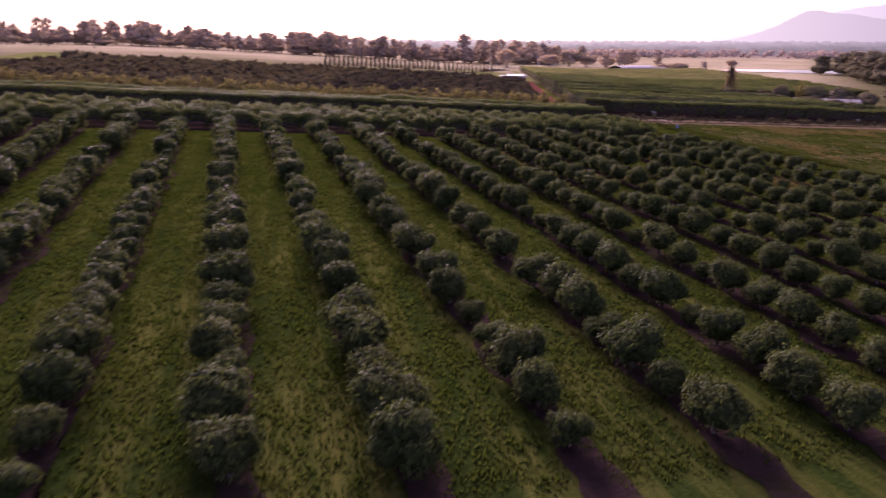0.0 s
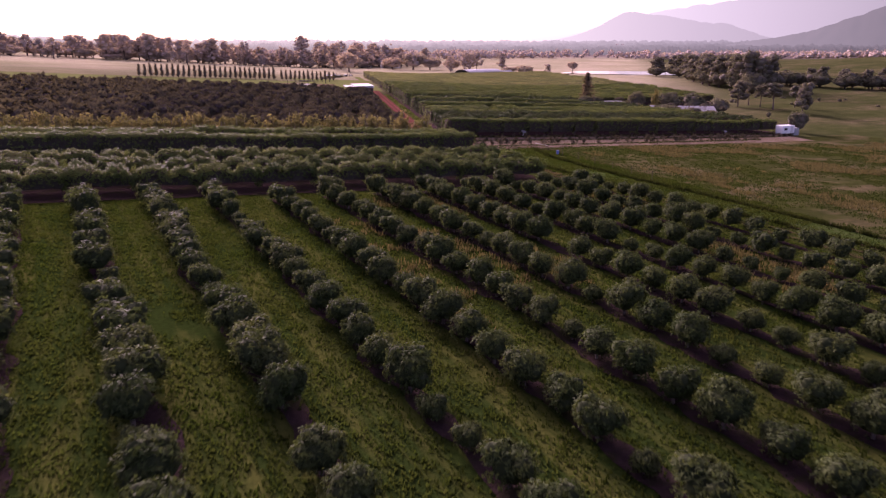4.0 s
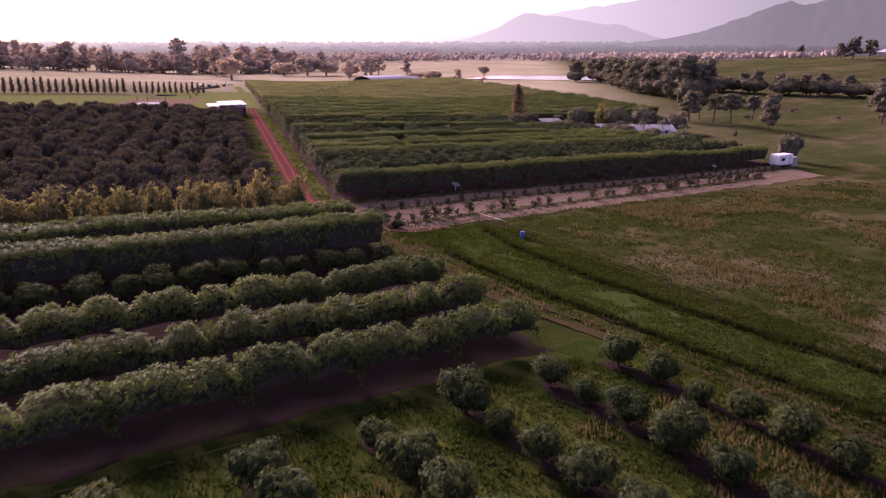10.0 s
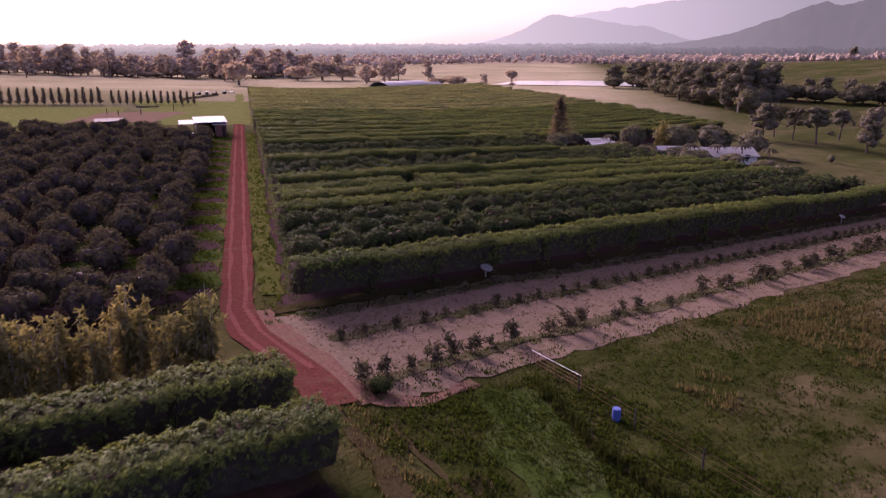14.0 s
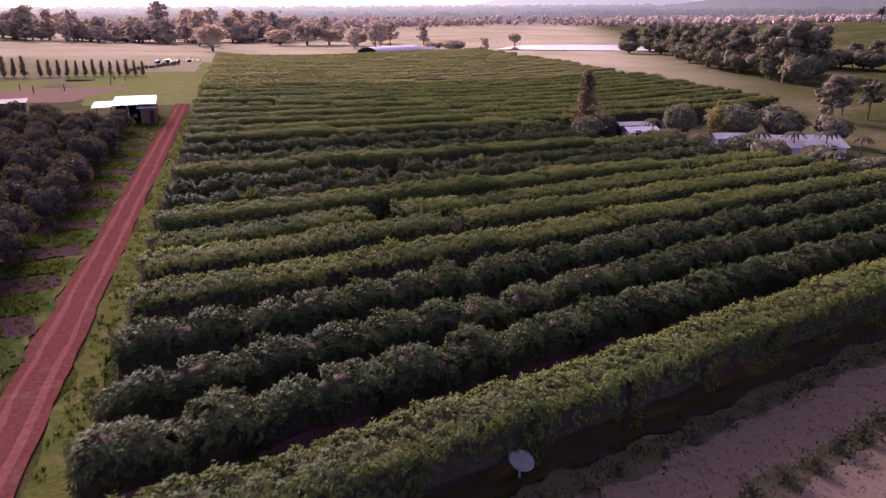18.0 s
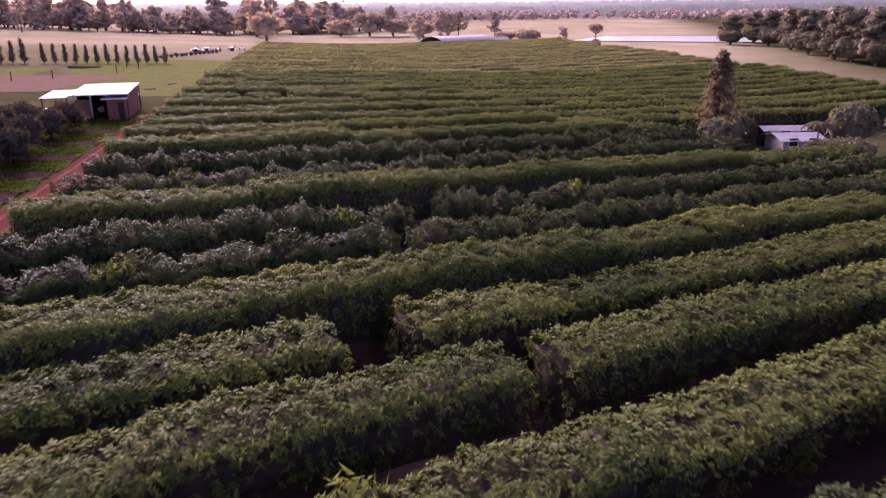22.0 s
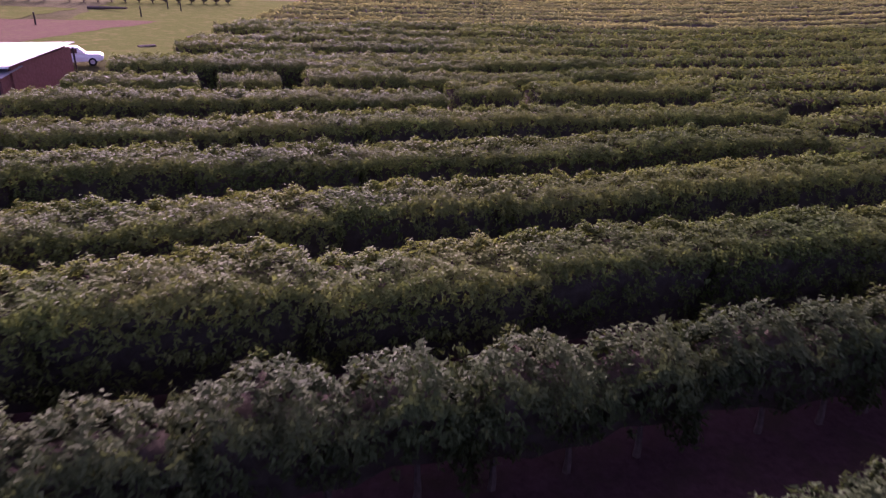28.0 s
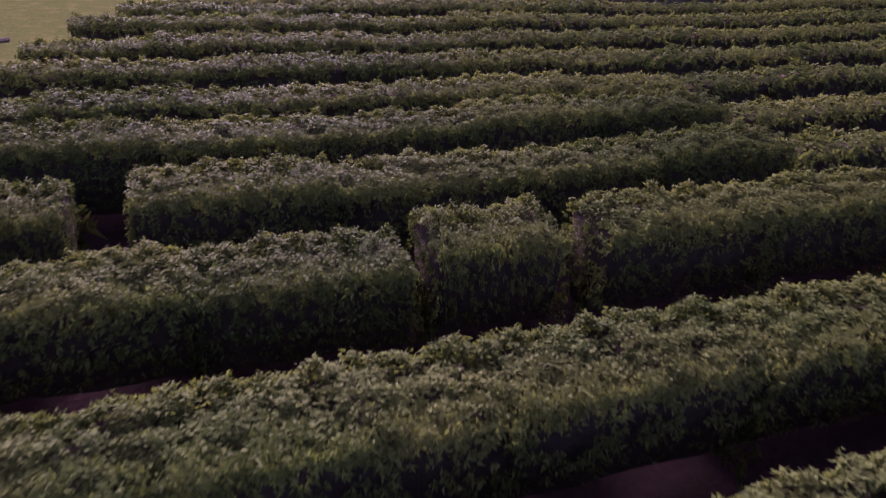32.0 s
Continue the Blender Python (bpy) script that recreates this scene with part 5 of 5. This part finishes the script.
def greenhouse():
    """A low vaulted tunnel of pale sheeting."""
    house = tagged(new("greenhouse"), "low vaulted greenhouse of pale sheeting", "greenhouse")
    v, f, n = [], [], 12
    for x in (-13, 13):
        for k in range(n + 1):
            a = math.pi * k / n
            v.append((x, math.cos(a) * 9, math.sin(a) * 4.2))
        for k in range(n + 1):
            a = math.pi * k / n
            v.append((x, math.cos(a) * 8.8, math.sin(a) * 4.0))
    m = n + 1
    for k in range(n):
        f += [[k, k + 1, 2 * m + k + 1, 2 * m + k], [m + k, 3 * m + k, 3 * m + k + 1, m + k + 1]]
        for o in (0, 2 * m):
            f.append([o + k, o + m + k, o + m + k + 1, o + k + 1])
    part("sheeting", mesh_of("sheeting", v, f), GREY_TIN, house)
    for x in (-12.9, 12.7):
        part("end_wall", box(x, x + 0.2, -8.4, 8.4, -0.5, 1.6), WALL, house)
    at(house, 236, 421, 8)
    annex = gable_house(256, 424, 5, 9, 6, 2.2, 0.8, "small pale shed beside the greenhouse", windows=2)


greenhouse()


def dark_hut():
    hut = tagged(new("timber_hut"), "low dark timber hut with a flat roof", "hut")
    part("wall", box(-3.2, 2.2, -2, 2, -0.4, 1.7), DARK, hut)
    part("roof", tin_sheet(6.2, 4.8, 1.75, 1.95), DARK, hut).location = (-3.6, -2.4, 0)
    part("door", box(0.8, 1.7, -2.05, -1.98, -0.2, 1.5, 0.01), GREY_TIN, hut)
    at(hut, 78.2, 268, -8)


dark_hut()


def implement(x, y, turn, s):
    """A parked farm implement: frame, wheels, drum."""
    thing = tagged(new("farm_implement"), "pale farm implement parked at the field edge", "implement", "parked implements")
    part("frame", box(-1.6 * s, 1.6 * s, -0.6, 0.6, 0.5, 0.75, 0.04), STEEL, thing)
    part("hopper", box(-1.1 * s, 0.9 * s, -0.7, 0.7, 0.75, 1.3 * s, 0.1), GREY_TIN, thing)
    part("mast", box(1.2 * s, 1.35 * s, -0.1, 0.1, 0.7, 2.3 * s, 0.02), RUST, thing)
    for y0 in (-0.85, 0.65):
        w = part("wheel", disc(0.5, 0.2), RUBBER, thing)
        w.matrix_basis = Matrix.Translation((0, y0, 0.5)) @ Matrix.Rotation(radians(90), 4, 'Z')
    at(thing, x, y, turn)


for x, y, a, s in ((129, 391, 20, 1.2), (133, 394, -10, 1.4), (137, 397, 40, 1.0), (142, 401, 10, 1.3), (146, 404, 75, 1.1)):
    implement(x, y, a, s * 0.65)
for x, y, a in ((103.5, 283, 20), (108, 291, 50)):
    pile = tagged(new("timber_pile"), "small heap of grey weathered boards in the grass", "timber", "board heaps")
    for k in range(4):
        part("board", box(-0.9, 0.9, -0.3 + 0.16 * k, -0.18 + 0.16 * k, 0.02, 0.1 + 0.03 * k, 0.01), BARK, pile)
    at(pile, x, y, a, 0.04)
for x, y in ((104, 325), (106, 322), (101, 312), (84, 296), (82, 300), (90, 300)):
    post = tagged(new("fence_post"), "dark timber post in the grass", "post", "field posts")
    part("post", mesh_of("post", *tube([(0, 0, -0.3), (0, 0, 1.5)], [0.1, 0.09], 7)), DARK, post)
    at(post, x, y)
log = tagged(new("fallen_log"), "long dark log lying in the meadow", "log")
part("log", mesh_of("log", *tube([(0, 0, 0), (0.02, 0.05, 3), (0, 0, 6.5)], [0.26, 0.22, 0.15], 8)), BARK, log)
log.matrix_basis = Matrix.Translation((93, 322, ground_at(93, 322) + 0.2)) @ Matrix.Rotation(radians(-30), 4, 'Z') @ Matrix.Rotation(radians(90), 4, 'Y')


# ---- strip with young plants, trough, gate ----
def dish_stand(x, y, r, turn):
    """An old pale dish, face up on a short post."""
    v, f, n = [], [], 28
    prof = ((0.02, 0.0), (0.45, 0.05), (0.8, 0.14), (1.0, 0.22), (1.0, 0.26), (0.8, 0.18), (0.45, 0.09), (0.02, 0.04))
    for q, z in prof:
        for k in range(n):
            a = 2 * math.pi * k / n
            v.append((r * q * math.cos(a), r * q * math.sin(a), r * z * 1.4))
    for j in range(len(prof) - 1):
        for k in range(n):
            f.append([j * n + k, j * n + (k + 1) % n, (j + 1) * n + (k + 1) % n, (j + 1) * n + k])
    ob = tagged(new("old_dish"), "weathered pale round dish on a post below the hedge", "dish", "old dishes")
    part("post", mesh_of("post", *tube([(0, 0, -0.3), (0, 0, 0.82)], [0.06, 0.05], 7)), STEEL, ob)
    bowl = part("bowl", mesh_of("bowl", v, f, True), CONCRETE, ob)
    bowl.matrix_basis = Matrix.Translation((0, 0, 0.8)) @ Matrix.Rotation(radians(turn), 4, 'Z') @ Matrix.Rotation(radians(24), 4, 'X')
    at(ob, x, y)


dish_stand(88.8, 149.0, 0.58, 12)
dish_stand(148.2, 149.6, 0.4, -10)


def sapling_mesh(k):
    st = tube([(0, 0, -0.1), (RNG.normal(0, 0.05), RNG.normal(0, 0.05), 0.9)], [0.025, 0.012], 4)
    n = 34
    t = 0.25 + 0.75 * RNG.random(n)
    c = np.c_[RNG.normal(0, 0.17, n), RNG.normal(0, 0.17, n), t]
    lv, lf = leaves_of(RNG, c, np.c_[RNG.normal(0, 1, (n, 2)), np.ones(n)], 4, 0.28, 0.1, folded=False)
    stem, leaf = mesh_of("stem", *st), mesh_of("leaves", lv, lf)
    stem.materials.append(BARK)
    leaf.materials.append(GROVE)
    return stem, leaf


SAPLINGS = [sapling_mesh(k) for k in range(4)]


def sapling(x, y, s):
    st, lf = SAPLINGS[RNG.integers(0, 4)]
    ob = tagged(new("young_plant"), "dark young plant in dry stubble", "plant", "young plants")
    part("stem", st, None, ob)
    part("leaves", lf, None, ob)
    at(ob, x, y, RNG.random() * 360)
    ob.scale = (s, s, s)


for x in np.arange(71, 168, 2.3):
    sapling(x + RNG.normal(0, 0.2), 141.7 + 0.046 * (x - 73) + RNG.normal(0, 0.12), 0.7 + 0.3 * RNG.random())
for x in np.arange(72, 166, 2.6):
    sapling(x + RNG.normal(0, 0.3), 146.2 + 0.034 * (x - 72) + RNG.normal(0, 0.12), 0.55 + 0.35 * RNG.random())
for x in np.arange(69.5, 150, 1.7):
    if RNG.random() < 0.85:
        sapling(x, 134.9 + (x - 70.8) * 0.073 + RNG.normal(0, 0.25), 0.8 + 0.9 * RNG.random())
bush(69.8, 133.3, 1.5, 1.1, "low dark bush at the corner of the stubble", ORCHARD_CROWNS)
WEED_LINES = [((70.5, 141.7), (167, 146.1)), ((70.5, 146.7), (167, 150.0)), ((69.5, 134.8), (150, 140.7))]
for line, w, seed in zip(WEED_LINES, (1.1, 1.5, 0.9), (11, 12, 14)):
    strip("weed_strip", line, w, WEEDS, 0.1, "ragged line of weeds along young plants in the stubble", "weeds", 0.55, 0.45, seed=seed)
strip("headland", [(69, 148.5), (170, 152.1)], 1.6, RUT, 0.085, "dim weedy headland below the hedge", "headland", 0.3, seed=15)

# tracks along the paddock
for line, width, seed in (([(66.9, 134), (66.4, 128), (65.6, 121), (65.0, 113), (65.6, 105), (67.3, 96), (69, 79), (70, -25)], 1.0, 21), ([(68.6, 130), (68.3, 124), (67.6, 117), (67.0, 109), (67.6, 102), (69.0, 93), (71.2, 79), (73, -25)], 0.5, 22)):
    strip("wheel_rut", line, width, RUT, 0.085, "worn brown wheel rut in the grass", "rut", 0.4, 0.7, seed=seed)
UPPER_DITCH = [(78.6, 130), (76.6, 123), (76.0, 112), (76.5, 103), (77.4, 95), (78.4, 84), (79.0, 72), (82, 20)]
LOWER_DITCH = [(69.4, 124), (68.9, 116), (69.3, 109), (69.9, 102), (70.5, 95), (71.5, 86), (73.4, 76), (78, 20)]
strip("ditch_grass", [(77.4, 130), (73.0, 122), (72.6, 110), (73.4, 100), (74.6, 90), (76.6, 76), (80, 20)], 4.6, LUSH, 0.07, "lush bright green grass between two ditches", "grass", 0.9, 0.9, seed=23)
for line, seed in ((UPPER_DITCH, 24), (LOWER_DITCH, 27)):
    strip("ditch", line, 0.7, RUT, 0.09, "narrow dark drainage ditch choked with weeds", "ditch", 0.35, 0.7, seed=seed)
strip("grass_verge", [(road_x(152) + 2.6, 152), (road_x(255) + 2.5, 255)], 1.8, VERGE, 0.07, "green verge between road and hedges", "verge", 0.4, seed=25)
for k in range(14):     # low grass ridges and bare mauve soil between the road and the grove
    y = 154.3 + 6.85 * k
    strip("soil_strip", [(road_x(y) - 1.9, y), (road_x(y) - 16, y + 0.6)], 2.9, DARK_SOIL, 0.08, "bare mauve soil between grass ridges beside the road", "soil", 0.5, 0.6, seed=70 + k)
    strip("grass_ridge", [(road_x(y + 3.4) - 1.6, y + 3.4), (road_x(y + 3.4) - 16, y + 4.0)], 3.4, LUSH, 0.09, "low ridge of green grass leading to the grove", "grass", 0.5, 0.6, seed=90 + k)
strip("grass_verge", [(road_x(147) - 2.2, 147), (road_x(255) - 2.2, 255)], 1.1, VERGE, 0.075, "olive verge on the grove side of the red road", "verge", 0.5, 0.8, seed=26)


def gate():
    ob = tagged(new("field_gate"), "low rusty gate of thin tube and wire", "gate")
    for z in (0.15, 0.4, 0.65, 0.9):
        bar = part("rail", mesh_of("rail", *tube([(0, 0, 0), (0, 0, 4.6)], [0.022, 0.022], 6)), WALL if z > 0.8 else RUST, ob)
        bar.matrix_basis = Matrix.Translation((0, 0, z)) @ Matrix.Rotation(radians(90), 4, 'X')
    for y0 in (0, -2.3, -4.6):
        part("upright", mesh_of("upright", *tube([(0, y0, 0.1), (0, y0, 0.95)], [0.025, 0.025], 6)), RUST, ob)
    at(ob, 80.5, 132.8, 0)
    fence = tagged(new("wire_fence"), "wire fence on thin posts along the paddock", "fence")
    ys = np.arange(128, 100, -4.5)
    for i, y0 in enumerate(ys):
        x0 = 80.1 - (128 - y0) * 0.035
        p = part("post", mesh_of("post", *tube([(0, 0, -0.3), (0, 0, 1.25)], [0.05, 0.045], 6)), DARK, fence)
        p.location = (x0 - 80.4, y0 - 128, ground_at(x0, y0) - ground_at(80.4, 128))
    for z in (0.5, 0.8, 1.1):
        v, r = [], 0.007
        for y0 in ys:
            x0 = 80.1 - (128 - y0) * 0.035
            zz = ground_at(x0, y0) - ground_at(80.4, 128) + z
            v += [(x0 - 80.4 + r, y0 - 128, zz - r), (x0 - 80.4 - r, y0 - 128, zz - r), (x0 - 80.4, y0 - 128, zz + r)]
        f = [[3 * j + k, 3 * j + (k + 1) % 3, 3 * j + 3 + (k + 1) % 3, 3 * j + 3 + k] for j in range(len(ys) - 1) for k in range(3)]
        part("wire", mesh_of("wire", v, f), RUST, fence)
    at(fence, 80.4, 128)
    drum = tagged(new("plastic_drum"), "blue plastic drum beside the fence", "drum")
    part("barrel", mesh_of("barrel", *tube([(0, 0, 0), (0, 0, 0.25), (0, 0, 0.65), (0, 0, 0.9)], [0.27, 0.3, 0.3, 0.27], 16)), BLUE, drum)
    at(drum, 79.7, 124.6)
    drum.scale = (0.8, 0.8, 0.85)
    pole = tagged(new("dead_tree"), "bare pale dead trunk at the pasture edge", "tree")
    part("trunk", mesh_of("dead_trunk", *tube([(0, 0, -0.3), (0.1, 0, 4), (0.3, 0.1, 8)], [0.3, 0.22, 0.1], 7)), PALE_BARK, pole)
    at(pole, 278, 258)


gate()


# ---- loose grass ----
def tufts(name, places, height, mat, label, blades=7, spread=0.22):
    """Tufts of bent blades, joined: nobody could count them."""
    n = len(places)
    p = np.repeat(np.array(places), blades, 0)
    a = RNG.random(n * blades) * 6.28
    d = np.c_[np.cos(a), np.sin(a)]
    h = height * (0.5 + 0.8 * RNG.random(n * blades))
    w = 0.035 + 0.05 * RNG.random(n * blades)
    base = p + d * (spread * RNG.random(n * blades))[:, None]
    z = land(base[:, 0], base[:, 1]) + 0.04
    side = np.c_[-d[:, 1], d[:, 0]] * w[:, None]
    tip = base + d * (0.5 * h * RNG.random(n * blades))[:, None]
    v = np.stack([np.c_[base - side, z], np.c_[base + side, z], np.c_[tip, z + h]], 1).reshape(-1, 3)
    f = np.arange(len(v)).reshape(-1, 3)
    ob = new(name, mesh_of(name, v, f.tolist()))
    ob.data.materials.append(mat)
    return tagged(ob, label, "grass", kind="stuff")


GREEN_BLADES = leaf_material("green_blades", (0.0117, 0.02168, 0.003696), (0.02675, 0.04337, 0.008448), (0.04013, 0.04928, 0.01373), glow=0.55)
WEED_BLADES = leaf_material("dark_weed_blades", (0.009, 0.015, 0.004), (0.02, 0.03, 0.008), (0.03, 0.036, 0.012), glow=0.35)
STRAW_BLADES = leaf_material("straw_blades", (0.075, 0.062, 0.028), (0.14, 0.113, 0.055), (0.115, 0.102, 0.042), glow=0.3)


def scatter(n, x0, x1, y0, y1, clump=0.0, keep=None):
    out = []
    while len(out) < n:
        x, y = x0 + (x1 - x0) * RNG.random(), y0 + (y1 - y0) * RNG.random()
        if noise.noise(Vector((x * 0.09, y * 0.09, 3.3))) + 0.4 * noise.noise(Vector((x * 0.4, y * 0.4, 1.3))) < clump:
            continue
        if keep is None or keep(x, y):
            out.append((x, y))
    return out


def in_aisle(x, y):
    u = ((x - orchard_x(0, y)) / 5.66 + 0.5) % 1.0 - 0.5
    return abs(u) > 0.12


def along(line, n, spread):
    """Places scattered along a line."""
    pts = [np.array(p, float) for p in line]
    out = []
    for a, b in zip(pts, pts[1:]):
        for t in RNG.random(int(n * np.linalg.norm(b - a))):
            q = a + (b - a) * t + RNG.normal(0, spread, 2)
            out.append((q[0], q[1]))
    return out


tufts("aisle_grass", scatter(52000, -25, 67, 15, 99, -0.6, in_aisle), 0.17, GREEN_BLADES, "long green grass between orchard rows", 5, 0.5)
tufts("ditch_weeds", along(UPPER_DITCH, 9, 0.2) + along(LOWER_DITCH, 7, 0.2), 0.5, WEED_BLADES, "dark tall weeds growing along the ditches", 9, 0.3)
tufts("rut_grass", along([(67.3, 133), (66.6, 121), (66.2, 110), (68.0, 98), (70.4, 80)], 9, 0.7), 0.2, STRAW_BLADES, "dry trampled grass along the wheel ruts", 6, 0.4)
tufts("dry_aisle_grass", scatter(1500, 24, 64, 52, 92, 0.2, in_aisle), 0.34, STRAW_BLADES, "patches of dry seeding grass in the orchard", 7, 0.5)
tufts("paddock_grass", scatter(26000, 68, 165, 50, 134, -0.45), 0.17, GREEN_BLADES, "tussocky green paddock grass", 5, 0.6)
tufts("paddock_straw", scatter(8000, 84, 190, 50, 132, 0.12), 0.4, STRAW_BLADES, "patches of tall straw-coloured grass", 7, 0.6)
tufts("ditch_grass", scatter(7000, 67, 82, 74, 131, -0.5), 0.17, GREEN_BLADES, "lush tall grass along the ditch", 7, 0.6)
tufts("stubble_straw", scatter(4000, 69, 160, 132.5, 147.5, -0.3), 0.07, STRAW_BLADES, "short dry straw on bare earth")
tufts("stubble_weeds", [q for line in WEED_LINES for q in along(line, 13, 0.42)], 0.15, GREEN_BLADES, "green weeds along the lines of young plants", 6, 0.5)
tufts("verge_grass", [(road_x(y) + (-1.9 - 6 * RNG.random() if RNG.random() < 0.7 else 1.8 + 1.6 * RNG.random()), y) for y in 146 + 110 * RNG.random(1400)], 0.22, GREEN_BLADES, "green grass along the red road")
tufts("grove_grass", [(road_x(y) - 2.4 - 9 * RNG.random(), y + RNG.normal(0, 1.2)) for y in np.repeat(157.7 + 6.85 * np.arange(14), 170)], 0.3, GREEN_BLADES, "bands of green grass between the grove rows", 7, 0.6)
